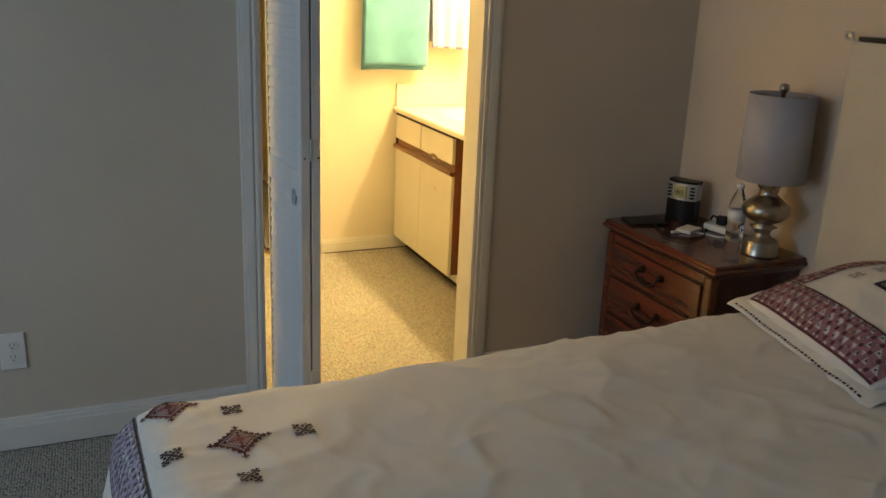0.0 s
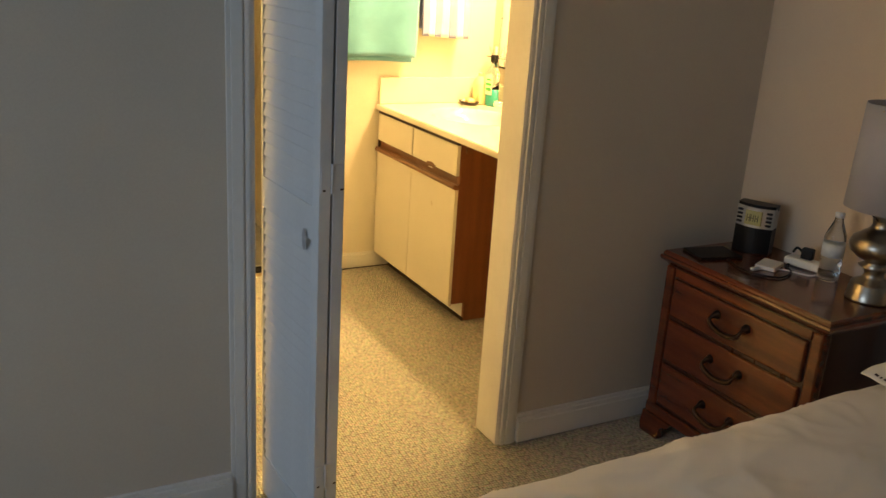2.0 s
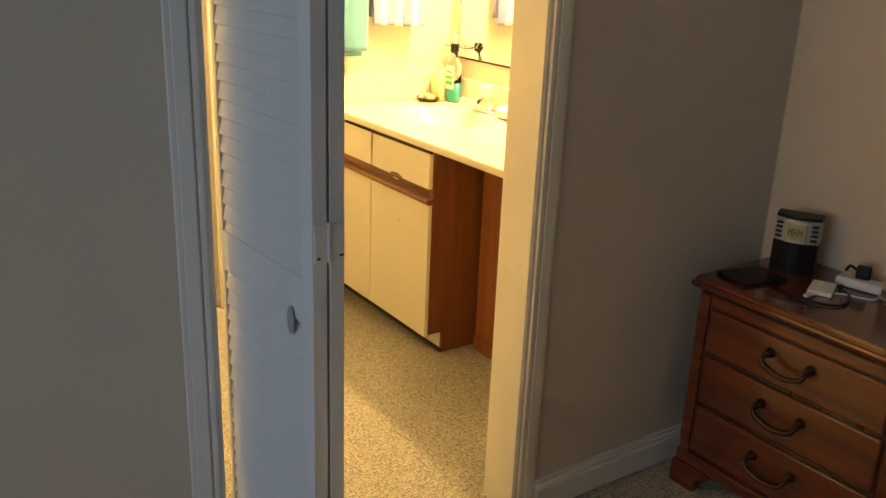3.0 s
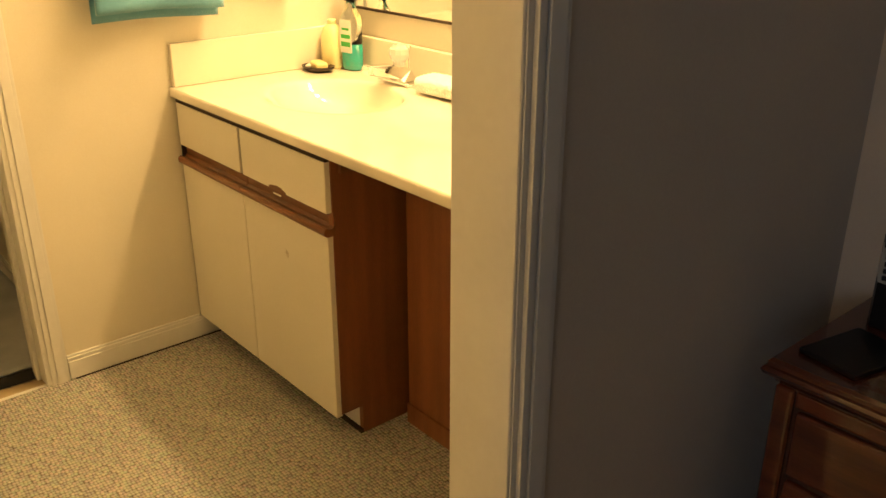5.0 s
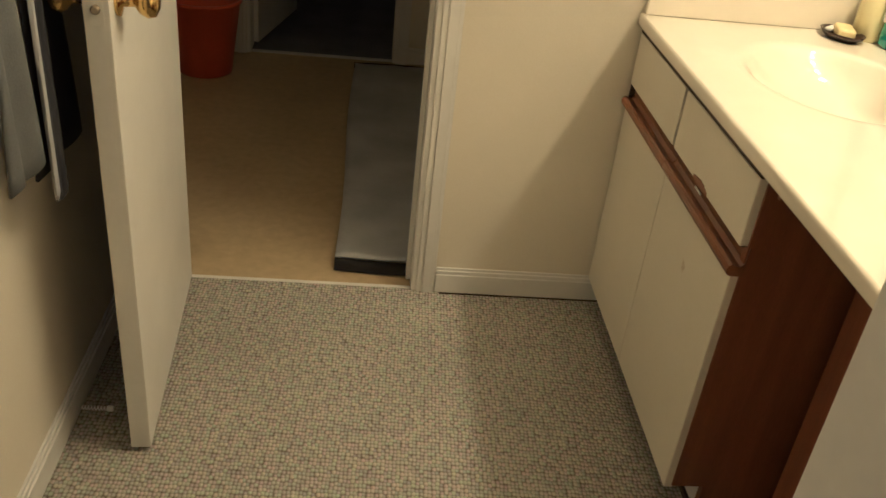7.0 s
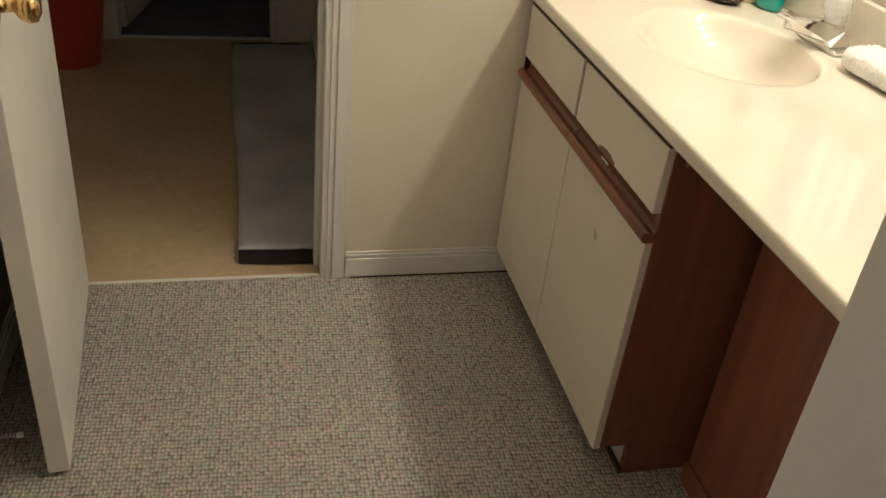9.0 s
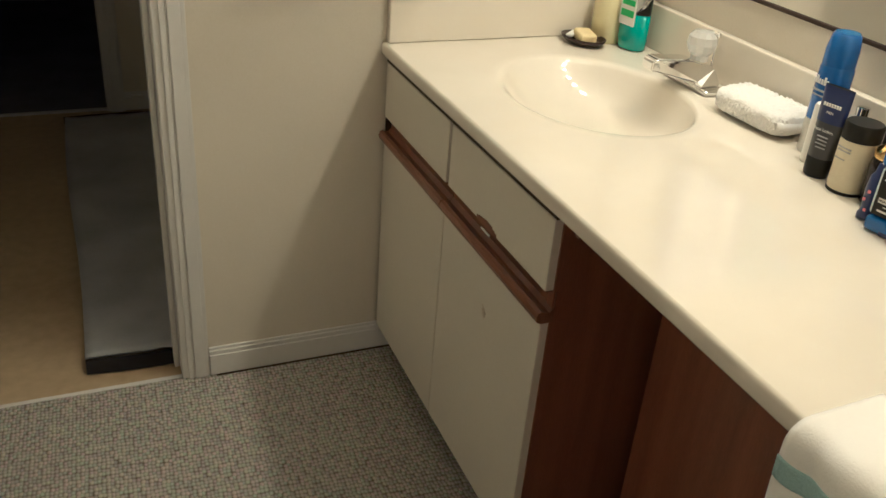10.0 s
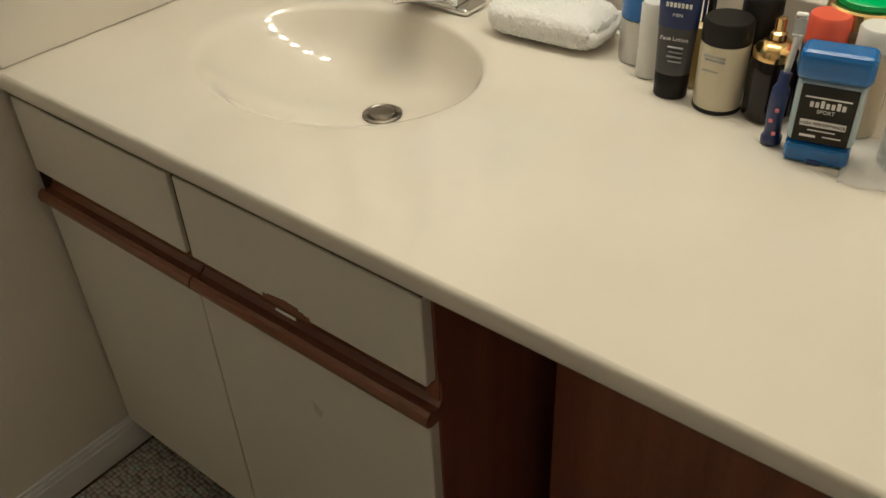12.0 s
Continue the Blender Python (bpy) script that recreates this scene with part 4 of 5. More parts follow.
for s in (-1, 1):
    for k in range(4):
        part("button", box((0.050, s * 0.046 - 0.009, 0.094 + k * 0.013), (0.0595, s * 0.046 + 0.009, 0.101 + k * 0.013), 0.002), BLACK, ck)

tb = thing("tablet", (2.03, 2.665, NH + 0.0005), "dark tablet lying on the nightstand", "tablet", -12)
part("slab", box((-0.075, -0.055, 0.0), (0.075, 0.055, 0.009), 0.003), BLACK, tb)

wb = thing("water_bottle", (WB_X, WB_Y, NH + 0.0005), "clear plastic water bottle with a label", "bottle")
smooth(part("bottle", lathe([(0.026, 0.0), (0.031, 0.006), (0.031, 0.03), (0.029, 0.034), (0.031, 0.038), (0.031, 0.06), (0.029, 0.064), (0.031, 0.068), (0.031, 0.125), (0.029, 0.14), (0.020, 0.165), (0.012, 0.185), (0.0115, 0.195), (0, 0.195)], 28), CLEAR, wb))
smooth(part("label", lathe([(0.0315, 0.075), (0.0315, 0.115)], 28), PAPER, wb, "pale printed label"))
smooth(part("cap", lathe([(0.0135, 0.193), (0.0138, 0.206), (0, 0.207)], 20), WHITEP, wb))

cd = thing("charging_cable", (0, 0, NH + 0.0045), "dark charging cable trailing over the nightstand", "cable")
smooth(part("cord", tube(bend([(2.03, 2.60, 0), (2.0, 2.50, 0), (2.05, 2.42, 0), (2.13, 2.44, 0), (2.18, 2.50, 0), (2.27, 2.50, 0)], 7), 0.003, 8), BLACK, cd))
c2 = thing("white_cable", (0, 0, NH + 0.0035), "white charging cable with its plug", "cable")
smooth(part("cord", tube(bend([(2.06, 2.50, 0), (2.13, 2.47, 0), (2.17, 2.40, 0), (2.24, 2.42, 0.002), (2.29, 2.48, 0)], 7), 0.0025, 8), WHITEP, c2))
part("plug", box((2.03, 2.495, -0.002), (2.062, 2.508, 0.006), 0.002), WHITEP, c2)
pp = thing("folded_paper", (2.115, 2.51, NH + 0.001), "small folded white paper", "paper", 24)
part("sheet", box((-0.045, -0.03, 0.0), (0.045, 0.03, 0.012), 0.002), PAPER, pp)
p2 = thing("tissue_pack", (2.225, 2.47, NH + 0.001), "flat white tissue pack", "tissue pack", 12)
part("pack", box((-0.025, -0.06, 0.0), (0.025, 0.06, 0.026), 0.010, 3), PAPER, p2)
p3 = thing("small_black_charger", (2.23, 2.47, NH + 0.0272), "small black charger lying on the pack", "charger", 20)
part("body", box((-0.012, -0.018, 0), (0.012, 0.018, 0.034), 0.005, 3), BLACK, p3)
smooth(part("stub", tube(bend([(0, 0.018, 0.02), (0, 0.035, 0.028), (0, 0.045, 0.012)], 5), 0.004, 8), BLACK, p3))

# outlet
ol = thing("wall_outlet", (-0.195, WY, 0.335), "white double wall outlet", "outlet")
part("plate", box((-0.037, -0.006, -0.060), (0.037, -0.0005, 0.060), 0.003, 3), WHITEP, ol)
for s in (-1, 1):
    f = part("socket", lathe([(0.0165, 0), (0.0165, 0.0025), (0, 0.0026)], 24, 1, 0.9), WHITEP, ol)
    f.matrix_local = pose(0, -0.0055, s * 0.020, 90, 0, 0)
    part("slot", boxes(((-0.007, -0.0086, s * 0.020 - 0.001), (-0.0052, -0.0078, s * 0.020 + 0.009)), ((0.0052, -0.0086, s * 0.020 - 0.001), (0.007, -0.0078, s * 0.020 + 0.008)), ((-0.002, -0.0086, s * 0.020 - 0.010), (0.002, -0.0078, s * 0.020 - 0.006))), BLACK, ol)
part("screw", box((-0.002, -0.0068, -0.002), (0.002, -0.0058, 0.002), 0.0005), SILVER, ol)

# ---- towels on the far wall ----
tr = thing("towel_bar", (0, 0, 0), "chrome towel bar on the far wall", "towel bar")
part("bar", tube([(1.44, FY - 0.07, 1.56), (2.20, FY - 0.07, 1.56)], 0.008), CHROME, tr)
for x in (1.44, 2.20):
    part("bracket", boxes(((x - 0.012, FY - 0.085, 1.545), (x + 0.012, FY - 0.001, 1.575), 0.004)), CHROME, tr)


def hung(name, x0, x1, front, back, label, material, gap=0.018, folds=2.5, seed=0.0, stripes=0):
    """A towel folded over the bar, in two layers with soft folds."""
    ob = thing(name, (0, 0, 0), label, "towel")
    length = (1.57 - front) + (1.57 - back)
    cut = (1.57 - front) / length

    def f(u, v):
        x = x0 + u * (x1 - x0)
        s = v * length
        if v < cut:
            z, y = front + s, FY - 0.07 - gap
            hang = 1 - v / cut
        else:
            z, y = 1.57 - (s - (1.57 - front)), FY - 0.07 + gap * 0.6
            hang = (v - cut) / (1 - cut)
        near = min(1, abs(v - cut) * length / 0.02)
        y = FY - 0.07 + (y - FY + 0.07) * near
        y += -0.010 * hang * math.sin(folds * math.tau * u + seed) * (1 if v < cut else 0.3) + 0.004 * noise.noise((x * 9, z * 9, seed))
        return Vector((x + 0.006 * hang * math.sin(5 * z + seed), y, z + 0.006 * math.sin(3 * u + seed) * hang))
    if not stripes:
        thick(part("cloth", sheet(f, 30, 50), material, ob), 0.008, 0)
    else:
        for k in range(stripes):
            a, b = k / stripes, (k + 1) / stripes
            thick(part("stripe", sheet(lambda u, v: f(a + u * (b - a), v), 6, 50), STRIPE if k % 2 == 0 else TERRY, ob, "lilac stripe" if k % 2 == 0 else "white stripe"), 0.008, 0)
    return ob


hung("teal_towel", 1.495, 1.855, 1.045, 1.02, "teal terry towel folded over the bar", TEAL, 0.022, 1.3, 0.6)
hung("striped_towel", 1.875, 2.125, 1.14, 1.17, "white and lilac striped towel on the bar", TERRY, 0.020, 1.2, 2.0, 7)

# toothbrush holder by the mirror
th = thing("toothbrush_holder", (XR - 0.012, 4.462, 1.05), "clear toothbrush holder with a brush on the mirror", "toothbrush holder")
part("plate", box((-0.045, -0.075, -0.003), (0.0, 0.075, 0.003), 0.002), CLEAR, th)
part("brush", tube(bend([(-0.022, 0.03, -0.12), (-0.022, 0.03, -0.04), (-0.022, 0.03, 0.02)], 4), 0.006, 10), WHITEP, th, "white toothbrush")
part("brush_head", box((-0.029, 0.024, 0.02), (-0.015, 0.036, 0.05), 0.004), WHITEP, th)
part("prong", tube([(-0.012, -0.06, -0.004), (-0.04, -0.062, 0.05)], 0.002), CHROME, th)
part("prong", tube([(-0.012, 0.07, -0.004), (-0.04, 0.07, 0.05)], 0.002), CHROME, th)

# ---- things on the counter ----
Z = CT + 0.0005


def turned(name, x, y, label, category, pieces, rz=0):
    """A bottle or jar of turned pieces: (part, profile, material, label)."""
    ob = thing(name, (x, y, Z), label, category, rz)
    for n_, prof_, m_, l_ in pieces:
        smooth(part(n_, lathe(prof_, 32), m_, ob, l_))
    ob.scale = (1.1, 1.1, 1.1)
    for c in ob.children:
        c.data.set_sharp_from_angle(angle=radians(40))
    return ob


sd = thing("soap_dish", (2.165, 4.495, Z), "dark oval soap dish with soap", "soap dish", 20)
smooth(part("dish", lathe([(0.040, 0), (0.054, 0.010), (0.058, 0.017), (0.055, 0.017), (0.040, 0.007), (0, 0.006)], 36, 0.72, 1.0), DISH, sd))
so = thing("soap_bar", (2.165, 4.490, Z + 0.0065), "worn yellow bar of soap in the dish", "soap", 75)
part("bar", box((-0.034, -0.020, 0), (0.034, 0.020, 0.024), 0.009, 4), SOAP, so)
s2 = thing("soap_sliver", (2.150, 4.522, Z + 0.0120), "thin white sliver of soap", "soap", 40)
part("bar", box((-0.022, -0.008, 0), (0.022, 0.008, 0.008), 0.0035, 3), WHITEP, s2)

turned("liquid_soap", 2.235, 4.512, "clear bottle of yellow liquid soap", "bottle", [("bottle", [(0.03, 0), (0.034, 0.006), (0.034, 0.09), (0.026, 0.115), (0.012, 0.125), (0, 0.125)], YELLOWG, ""), ("cap", [(0.013, 0.1252), (0.013, 0.136), (0.011, 0.138), (0, 0.1382)], YELLOWG, "pale yellow cap")])
mw = thing("mouthwash_bottle", (2.262, 4.445, Z), "teal mouthwash bottle with a black cap", "bottle", 10)
mw.scale = (1.1, 1.1, 1.25)
bm = lathe([(0.030, 0), (0.036, 0.004), (0.037, 0.02), (0.037, 0.065), (0, 0.066)], 32, 0.62, 1.0)
smooth(part("liquid", bm, TEALLIQ, mw, "teal mouthwash"))
smooth(part("bottle", lathe([(0.0371, 0.0665), (0.037, 0.12), (0.033, 0.135), (0.016, 0.155), (0.014, 0.17), (0, 0.17)], 32, 0.62, 1.0), CLEAR, mw))
smooth(part("cap", lathe([(0.017, 0.1702), (0.017, 0.195), (0.015, 0.197), (0, 0.197)], 24), BLACK, mw, "black cap"))
part("label", box((-0.0245, -0.022, 0.045), (-0.0225, 0.022, 0.125), 0.002), PAPER, mw, "white and green label")
part("label_print", boxes(((-0.0251, -0.018, 0.06), (-0.0246, 0.018, 0.072)), ((-0.0251, -0.018, 0.08), (-0.0246, 0.018, 0.09)), ((-0.0251, -0.014, 0.10), (-0.0246, 0.014, 0.106))), GREEN, mw)

wc = thing("washcloth", (2.245, 3.975, Z), "folded white terry washcloth", "washcloth", 4)


def roll(u, v):
    a, y = u * math.tau, (v - 0.5) * 0.175
    e = 1 - 0.35 * abs(2 * v - 1) ** 8
    x = 0.052 * e * abs(math.cos(a)) ** 0.55 * math.copysign(1, math.cos(a))
    z = 0.024 * e * abs(math.sin(a)) ** 0.6 * math.copysign(1, math.sin(a))
    w = 0.0016 * noise.noise((x * 60, y * 60, z * 60)) + 0.0026 * noise.noise((x * 170, y * 170, z * 170)) + 0.0026 * noise.noise((x * 380, y * 380, z * 380))
    return Vector((x + w, y + w, 0.026 + z + (w if z > 0 else 0)))


cloth = part("fold", sheet(roll, 220, 200), TERRY, wc)
bmx = bmesh.new()
bmx.from_mesh(cloth.data)
bmesh.ops.remove_doubles(bmx, verts=bmx.verts[:], dist=1e-4)
bmesh.ops.holes_fill(bmx, edges=[e for e in bmx.edges if e.is_boundary])
bmx.to_mesh(cloth.data)
bmx.free()
smooth(cloth)
smooth(part("inner_fold", tube(bend([(-0.046, -0.083, 0.027), (0.0, -0.088, 0.023), (0.044, -0.083, 0.030)], 5), 0.008, 8), TERRY, wc))

turned("shaving_gel_can", *CAN, "blue and silver shaving gel can", "can", [("base", [(0.0245, 0), (0.0255, 0.003), (0.0255, 0.055), (0, 0.056)], SILVER, "silver lower can"), ("can", [(0.0256, 0.0562), (0.0256, 0.135), (0.024, 0.14), (0, 0.14)], CANBLUE, ""), ("cap", [(0.0245, 0.1402), (0.0245, 0.165), (0.021, 0.186), (0.018, 0.190), (0, 0.190)], CANBLUE, "blue cap")])
can = bpy.data.objects["shaving_gel_can"]
part("logo", boxes(*[((-0.0262, -0.014 + 0.005 * i, 0.112), (-0.0235, -0.0105 + 0.005 * i, 0.120 + 0.004 * (i % 3 == 1)), 0.0008) for i in range(6)]), WHITEP, can, "plain white logo bars")
part("print", boxes(((-0.0260, -0.012, 0.101), (-0.0235, 0.012, 0.104)), ((-0.0260, -0.010, 0.094), (-0.0235, 0.010, 0.096))), GREYLBL, can)
turned("white_tube_bottle", *STICK, "slim plain white bottle", "bottle", [("bottle", [(0.013, 0), (0.015, 0.002), (0.015, 0.088), (0.013, 0.092), (0, 0.0925)], WHITEP, "")])
fl = thing("lotion_tube", (*TUBE, Z), "dark grey face lotion tube standing on its cap", "lotion tube", TUBE_R)
fl.scale = (1.1, 1.1, 1.1)


def tube_body(u, v):
    a = u * math.tau
    z = 0.030 + v * 0.105
    rx, ry = 0.0155 * (1 - v) + 0.003 * v, 0.0195 + 0.004 * v
    return Vector((rx * math.cos(a), ry * math.sin(a), z))


smooth(part("body", sheet(tube_body, 32, 12), mat("charcoal_tube", (0.045, 0.045, 0.05), 0.35, 0, 0.06, 9, 150, 0.02), fl))
smooth(part("navy_band", sheet(lambda u, v: tube_body(u, 0.50 + 0.49 * v) * 1.0 + Vector((0.0005 * math.cos(u * math.tau), 0.0005 * math.sin(u * math.tau), 0)), 32, 8), NAVY, fl, "dark navy upper band"))
smooth(part("cap", lathe([(0.0165, 0), (0.018, 0.002), (0.0185, 0.030), (0, 0.0302)], 32, 0.85, 1.05), BLACK, fl, "black cap"))
words("name_line", "Face Lotion", 0.0066, pose(-0.0118, 0, 0.070, 90, 0, -90) @ pose(0, 0, 0, 6, 0, 0), PAPER, fl)
words("men_line", "MEN", 0.0055, pose(-0.0085, 0, 0.096, 90, 0, -90) @ pose(0, 0, 0, 6, 0, 0), PAPER, fl)
part("logo", boxes(*[((-0.0085, -0.014 + 0.0042 * i, 0.106), (-0.0070, -0.0112 + 0.0042 * i, 0.111), 0.0004) for i in range(7)]), PAPER, fl, "plain pale logo bars")
part("print", boxes(*[((-0.0152, -0.011, 0.046 + 0.0055 * i), (-0.0125, 0.004 + 0.002 * (i % 2), 0.0472 + 0.0055 * i)) for i in range(4)]), GREYLBL, fl)

turned("gold_bottle", *GOLD, "slim gold glass bottle with a silver cap", "bottle", [("bottle", [(0.015, 0), (0.016, 0.003), (0.016, 0.075), (0.008, 0.08), (0, 0.08)], mat("gold_liquid", (0.50, 0.36, 0.10), 0.12, 0, 0.05, 9, 150, 0, coat=0.5), ""), ("cap", [(0.009, 0.0802), (0.009, 0.108), (0, 0.109)], CHROME, "silver cap")])
turned("powder_jar", *JAR, "cream bottle with a black cap", "bottle", [("foot", [(0.0268, 0), (0.0268, 0.004), (0, 0.0042)], BLACK, "black foot"), ("bottle", [(0.026, 0.0043), (0.0265, 0.008), (0.0265, 0.078), (0, 0.0785)], CREAMP, ""), ("cap", [(0.0268, 0.0787), (0.0268, 0.100), (0.0245, 0.103), (0, 0.1035)], BLACK, "black screw cap")])
jar = bpy.data.objects["powder_jar"]
part("print", boxes(((-0.0272, -0.012, 0.062), (-0.025, 0.010, 0.0635)), ((-0.0272, -0.012, 0.0665), (-0.025, 0.012, 0.068)), ((-0.0272, -0.006, 0.050), (-0.0255, 0.012, 0.0512))), GREYLBL, jar)
turned("perfume_bottle", *PERF, "dark perfume bottle with a gold neck", "bottle", [("bottle", [(0.020, 0), (0.024, 0.004), (0.025, 0.055), (0.023, 0.066), (0.021, 0.070), (0, 0.070)], DARKGLASS, ""), ("collar", [(0.0225, 0.0702), (0.023, 0.077), (0.019, 0.083), (0.013, 0.088), (0, 0.0882)], BRASS, "gold collar"), ("sprayer", [(0.0085, 0.0884), (0.0085, 0.096), (0.0055, 0.098), (0.0055, 0.112), (0, 0.113)], BRASS, "gold sprayer")])

do = thing("deodorant_stick", (*DEO, Z), "blue deodorant stick with a clear gel body", "deodorant", DEO_R)
do.scale = (1.17, 1.17, 1.17)
part("foot", box((-0.016, -0.029, 0.0), (0.016, 0.029, 0.020), 0.007, 4), BLUEP, do)
part("notch", box((-0.0166, -0.007, 0.0003), (-0.010, 0.007, 0.006), 0.002), NAVY, do)
part("body", box((-0.0135, -0.0300, 0.0203), (0.0135, 0.0300, 0.083), 0.008, 4), mat("gel_body", (0.42, 0.52, 0.60), 0.15, 0, 0.05, 9, 150, 0, coat=0.5), do, "pale clear gel body")
part("cap", box((-0.0165, -0.0325, 0.0832), (0.0165, 0.0325, 0.112), 0.009, 4), BLUEP, do, "bright blue cap")
part("label", box((-0.0150, -0.0245, 0.023), (-0.0130, 0.0245, 0.080), 0.001), BLACK, do, "black printed label")
for z0, z1 in ((0.0395, 0.046), (0.068, 0.0695)):
    part("label_band", box((-0.0153, -0.020, z0), (-0.0149, 0.020, z1)), PAPER, do)
part("logo", boxes(*[((-0.0155, -0.016 + 0.0046 * i, 0.059), (-0.0149, -0.0128 + 0.0046 * i, 0.0645 + 0.0018 * (i % 3 == 1)), 0.0003) for i in range(7)]), PAPER, do, "plain white logo bars")
words("sport_line", "SPORT", 0.0052, pose(-0.0153, 0, 0.0535, 90, 0, -90), PAPER, do)
words("claim_line", "HIGH PERFORMANCE", 0.0040, pose(-0.0156, 0, 0.0413, 90, 0, -90), BLACK, do)
part("print", boxes(((-0.0153, -0.018, 0.030), (-0.0149, -0.002, 0.0312)), ((-0.0153, 0.004, 0.0285), (-0.0149, 0.018, 0.031)), ((-0.0153, -0.012, 0.0352), (-0.0149, 0.012, 0.0364))), PAPER, do)

tbk = thing("toothbrush", (*BRUSH, Z), "navy child's toothbrush standing on its foot", "toothbrush", DEO_R)
tbk.scale = (1.1, 1.1, 1.1)
smooth(part("handle", tube(bend([(0, 0, 0.002), (0, 0, 0.012), (0, 0.001, 0.04), (0.003, 0, 0.066), (0.006, -0.001, 0.078)], 4), [0.011] * 4 + [0.0085] * 4 + [0.009] * 4 + [0.006] * 5, 12), NAVY, tbk, "navy rubber handle"))
smooth(part("neck", tube(bend([(0.006, -0.001, 0.078), (0.009, -0.003, 0.10), (0.011, -0.004, 0.118)], 4), 0.0032, 10), WHITEP, tbk))
part("head", box((0.007, -0.010, 0.116), (0.015, 0.002, 0.138), 0.003, 3), WHITEP, tbk)
part("bristles", box((-0.001, -0.009, 0.118), (0.0068, 0.001, 0.136), 0.001), CLEAR, tbk)
part("dots", boxes(*[((-0.0112, y, z), (-0.0088, y + 0.004, z + 0.004), 0.001) for y, z in ((-0.004, 0.014), (0.001, 0.028), (-0.003, 0.04))]), PINKP, tbk)

turned("black_spray_bottle", *BLK, "tall black cosmetic bottle", "bottle", [("bottle", [(0.02, 0), (0.022, 0.003), (0.022, 0.105), (0.018, 0.110), (0, 0.11)], BLACK, ""), ("cap", [(0.017, 0.1102), (0.017, 0.145), (0, 0.146)], BLACK, "black cap")])
turned("red_jar", *REDJ, "navy bottle with a red cap", "bottle", [("bottle", [(0.020, 0), (0.022, 0.003), (0.022, 0.085), (0, 0.0855)], NAVY, ""), ("cap", [(0.021, 0.0857), (0.021, 0.115), (0.019, 0.118), (0, 0.118)], RED, "red cap")])
turned("cosmetic_jar", *GJAR, "glass jar with a gold rim and green lid", "jar", [("jar", [(0.036, 0), (0.039, 0.004), (0.039, 0.10), (0, 0.1005)], mat("amber_glass", (0.45, 0.36, 0.20), 0.12, 0, 0.08, 9, 150, 0, coat=0.5), ""), ("rim", [(0.040, 0.1007), (0.041, 0.106), (0.041, 0.118), (0.039, 0.120), (0, 0.1205)], BRASS, "gold rim"), ("lid", [(0.033, 0.1207), (0.033, 0.126), (0.030, 0.128), (0, 0.128)], GREEN, "green lid")])
turned("white_cap_bottle", *WCAP, "bottle with a white cap", "bottle", [("bottle", [(0.018, 0), (0.020, 0.003), (0.020, 0.095), (0, 0.0955)], CREAMP, ""), ("cap", [(0.0195, 0.0957), (0.0195, 0.116), (0.018, 0.118), (0, 0.118)], WHITEP, "white cap")])
an = turned("lotion_bottle", *ANTI, "white bottle with an orange band", "bottle", [("bottle", [(0.025, 0), (0.028, 0.004), (0.028, 0.125), (0.022, 0.14), (0.012, 0.146), (0, 0.146)], PAPER, ""), ("band", [(0.0283, 0.050), (0.0283, 0.066)], ORANGE, "orange label band"), ("cap", [(0.013, 0.1462), (0.013, 0.17), (0, 0.171)], WHITEP, "white cap")])
words("anti_line", "ANTI", 0.008, pose(-0.0287, 0.0, 0.088, 90, 0, -90), GREYLBL, an)
part("print", boxes(*[((-0.0287, -0.010, 0.072 + 0.004 * i), (-0.0265, 0.010, 0.0732 + 0.004 * i)) for i in range(3)]), GREYLBL, an)
bag = thing("clear_pouch", (2.145, 3.475, Z), "clear plastic pouch lying on the counter", "pouch", 12)
thick(part("film", sheet(lambda u, v: Vector(((u - 0.5) * 0.11, (v - 0.5) * 0.10, 0.004 + 0.010 * math.sin(u * math.pi) * math.sin(v * math.pi) + 0.003 * noise.noise((u * 6, v * 6, 0)))), 20, 20), FILM, bag), 0.0008, 0)
pk = thing("pink_razor", (2.17, 3.445, Z + 0.001), "pink razor handle beside the bottles", "razor", 30)
smooth(part("handle", tube(bend([(-0.05, 0, 0.012), (0, 0, 0.022), (0.05, 0, 0.03)], 5), 0.007, 10), PINKP, pk))

# towel over the counter's edge
et = thing("hand_towel", (0, 0, 0), "white and teal hand towel hung over the counter edge", "towel")


def drape(u, v):
    y = ETY - 0.10 + u * 0.12
    s = v * 0.21
    if s < 0.10:
        x, z = CF + 0.09 - s, CT + 0.007
    else:
        a = min((s - 0.10) / 0.03, 1) * math.pi / 2
        x, z = CF - 0.01 - 0.016 * math.sin(a), CT + 0.007 - 0.016 * (1 - math.cos(a)) - max(0, s - 0.13)
    return Vector((x + 0.006 * math.sin(u * 9 + v * 3) * v, y + 0.01 * v * math.sin(u * 5), z + 0.003 * math.sin(u * 6)))


thick(part("cloth", sheet(drape, 20, 30), TERRY, et), 0.008, 1)
thick(part("teal_stripe", sheet(lambda u, v: drape(u, 0.70 + 0.12 * v) + Vector((-0.0095, 0, 0)), 20, 6), mat("pale_teal_terry", (0.42, 0.60, 0.62), 0.95, 0, 0.1, 8, 400, 0.8), et, "pale teal stripe"), 0.002, 1)

# ---- clothes on the wall by the bathroom door ----
hk = thing("hook_rail", (XL, 0, 0), "wooden hook rail on the wall", "hook rail")
part("rail", box((0.0005, 3.65, 1.62), (0.018, 4.3, 1.70), 0.004), HANGER, hk)
for y in (3.76, 3.86, 3.93, 4.1):
    part("hook", tube(bend([(0.018, y, 1.66), (0.05, y, 1.64), (0.06, y, 1.67)], 4), 0.005), CHROME, hk)


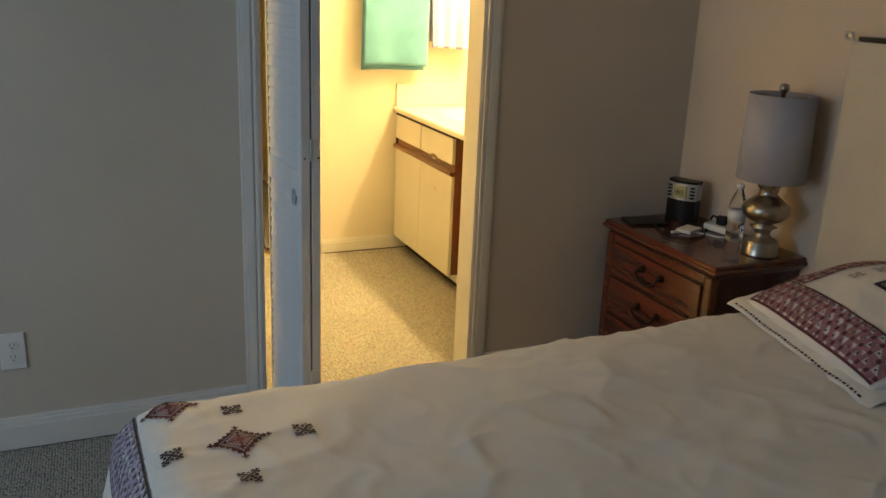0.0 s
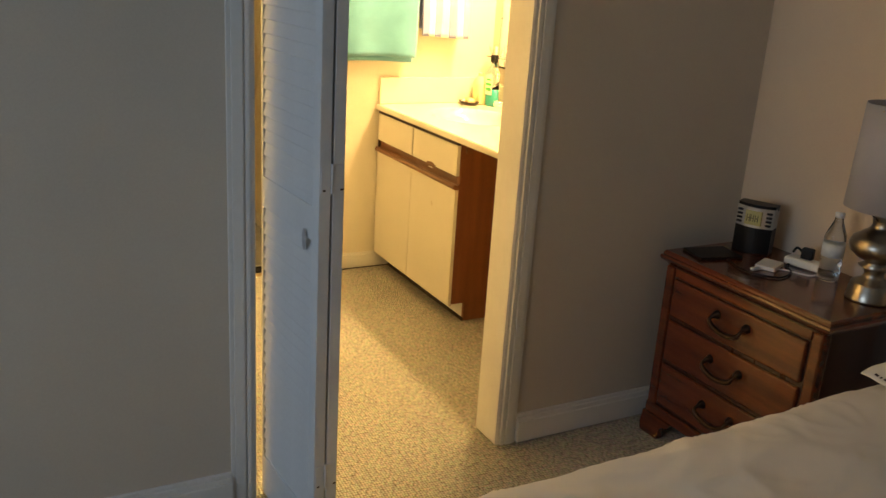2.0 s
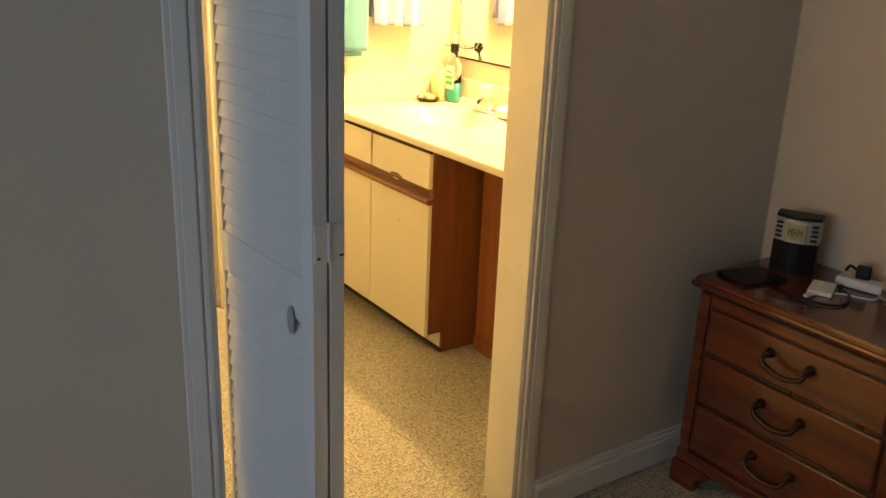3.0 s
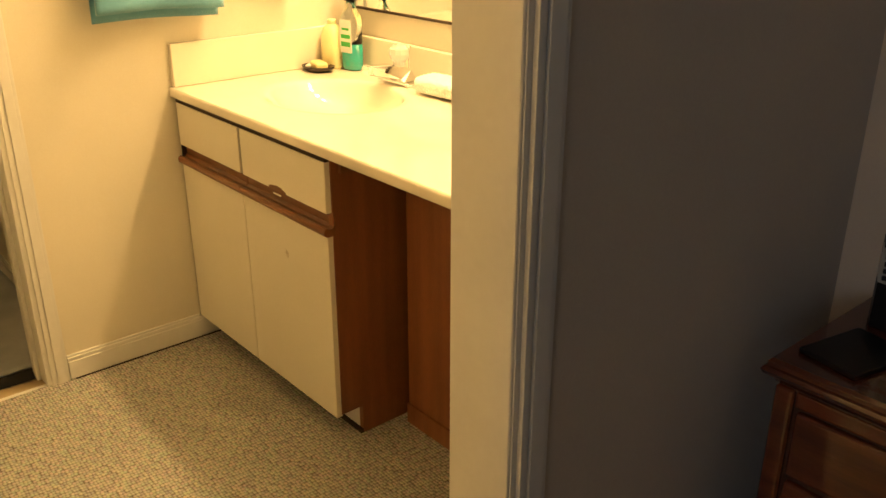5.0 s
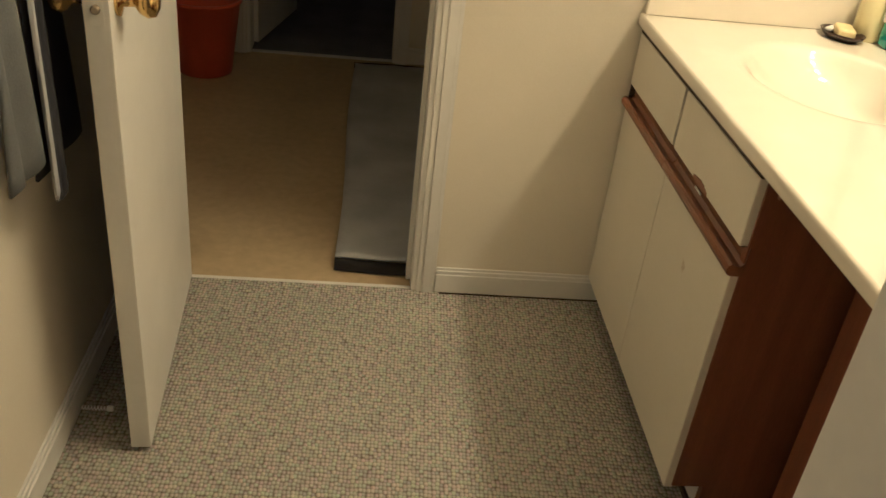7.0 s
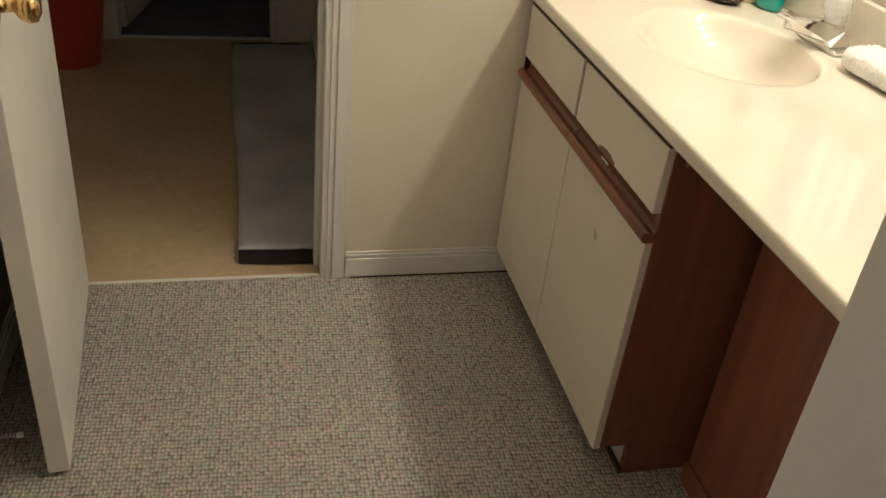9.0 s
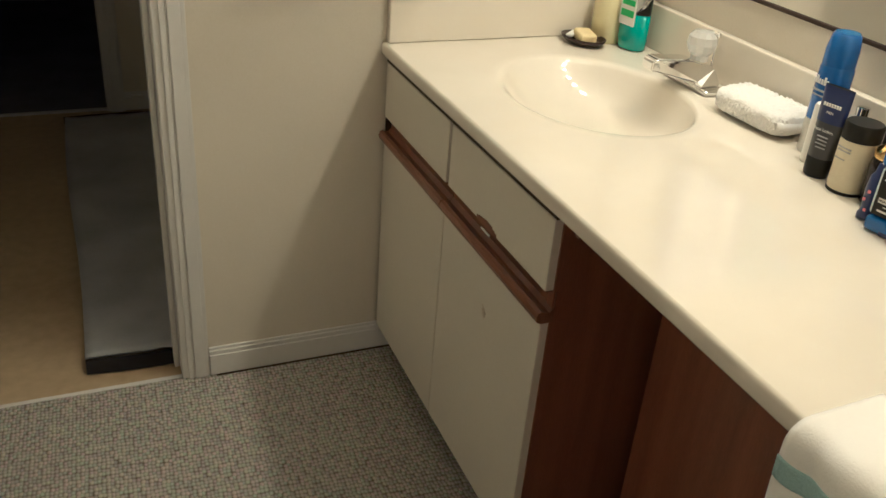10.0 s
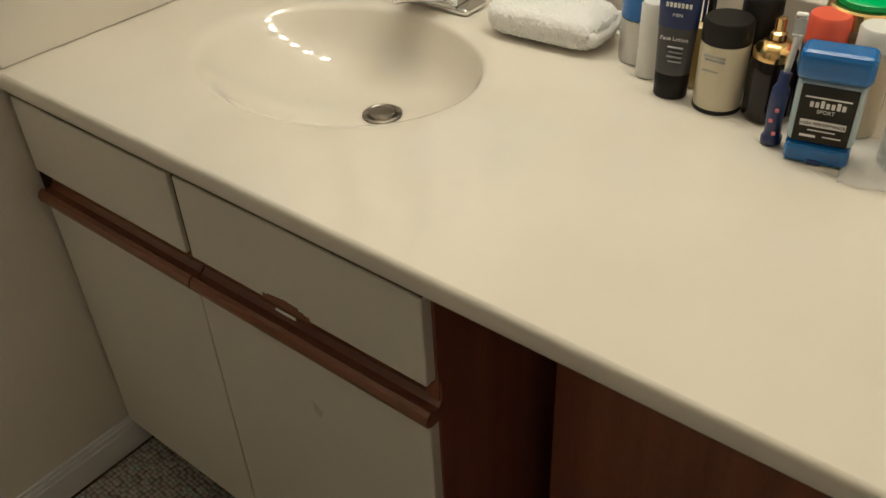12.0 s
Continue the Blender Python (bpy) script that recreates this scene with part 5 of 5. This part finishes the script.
def strap(name, y, w, z0, material, label, out=0.05, lean=0.0, category="clothing"):
    ob = thing(name, (0, 0, 0), label, category)

    def f(u, v):
        z = z0 + v * (1.655 - z0)
        k = 0.45 + 0.55 * (1 - v)
        return Vector((XL + out + 0.012 * min(1.0, w / 0.1) * math.sin(u * 8 + v * 4) * (1 - v * 0.5), y + lean * (1 - v) + (u - 0.5) * w * k, z + 0.01 * math.sin(u * 7) * (1 - v)))
    thick(part("cloth", sheet(f, 16, 30), material, ob), 0.006, 0)
    return ob


strap("grey_garment", 3.78, 0.115, 0.69, GREYCLOTH, "grey garment hanging from a hook", 0.075)
strap("dark_trousers", 3.965, 0.20, 0.645, DARKCLOTH, "dark trousers hanging from a hook", 0.06)
strap("pale_strap", 3.85, 0.011, 0.63, GREYLBL, "pale strap hanging beside the garments", 0.095)
strap("black_belt", 3.885, 0.04, 0.61, DARKCLOTH, "black belt hanging beside the garments", 0.088, 0, "belt")
sp = thing("wooden_back_scratcher", (XL + 0.012, 3.745, 0), "long brown wooden paddle hung on the wall", "paddle")
bm = bmesh.new()
prof = [(0.012, 1.60), (0.016, 1.2), (0.020, 1.0), (0.040, 0.86), (0.042, 0.78), (0.030, 0.68), (0.012, 0.585), (0.006, 0.575)]
a = [[bm.verts.new((x, s * w, z)) for w, z in prof] for s in (-1, 1) for x in (0.0, 0.012)]
for i in range(len(prof) - 1):
    for p, q in ((a[0], a[1]), (a[1], a[3]), (a[3], a[2]), (a[2], a[0])):
        bm.faces.new((p[i], p[i + 1], q[i + 1], q[i]))
for i in (0, len(prof) - 1):
    bm.faces.new((a[0][i], a[1][i], a[3][i], a[2][i]))
part("blade", bm, HANGER, sp)
part("loop", tube(bend([(0.006, 0, 1.595), (0.03, 0, 1.63), (0.05, 0.015, 1.655)], 4), 0.003), BLACK, sp)

# ---- bathroom ----
rn = thing("runner_mat", (0, 0, 0), "grey runner mat with black bound ends", "mat")
MX0, MX1, MY0, MY1 = 1.01, 1.362, 4.70, 6.36
thick(part("mat_body", sheet(lambda u, v: Vector((MX0 + u * (MX1 - MX0) + 0.006 * math.sin(v * 7), MY0 + v * (MY1 - MY0), 0.011 + 0.004 * noise.noise((u * 3, v * 9, 0)) + 0.003 * max(0.0, 0.16 - abs(noise.noise((u * 2, v * 6, 4)))) / 0.16)), 14, 60), MATGREY, rn), 0.008, -1)
for y0, y1 in ((MY0 - 0.05, MY0 + 0.006), (MY1 - 0.001, MY1 + 0.03)):
    smooth(part("binding", sheet(lambda u, v: Vector((MX0 + u * (MX1 - MX0), y0 + v * (y1 - y0) + 0.012 * (u - 0.5) ** 2 * 4 * (1 if y0 < 5 else -1) - 0.006, 0.001 + 0.022 * math.sin(v * math.pi))), 20, 6), RUBBER, rn, "black bound end"))
bn = thing("waste_bin", (0.385, 6.19, -0.003), "red plastic waste bin", "bin")
smooth(part("bucket", lathe([(0.105, 0), (0.11, 0.004), (0.150, 0.30), (0.158, 0.302), (0.158, 0.314), (0.148, 0.314), (0.108, 0.01), (0, 0.008)], 40), RED, bn))
fd = thing("far_door", (0.56, 6.57, 0), "white door ajar in the dark far doorway", "door", 78)
part("slab", box((0, 0, 0.01), (0.6, 0.035, 2.02), 0.002), DOORP, fd)

ds = thing("spring_door_stop", (XL + 0.0135, 4.0, 0.04), "thin white spring door stop on the baseboard", "door stop")
coil = [(0.006 + 0.0011 * i, 0.004 * math.cos(i * 1.05), 0.004 * math.sin(i * 1.05)) for i in range(56)]
smooth(part("spring", tube(coil, 0.0012, 6), WHITEP, ds))
tip = part("tip", lathe([(0.006, 0), (0.007, 0.004), (0.006, 0.012), (0, 0.013)], 14), WHITEP, ds, "white rubber tip")
tip.matrix_local = pose(0.066, 0, 0, 0, 90, 0)
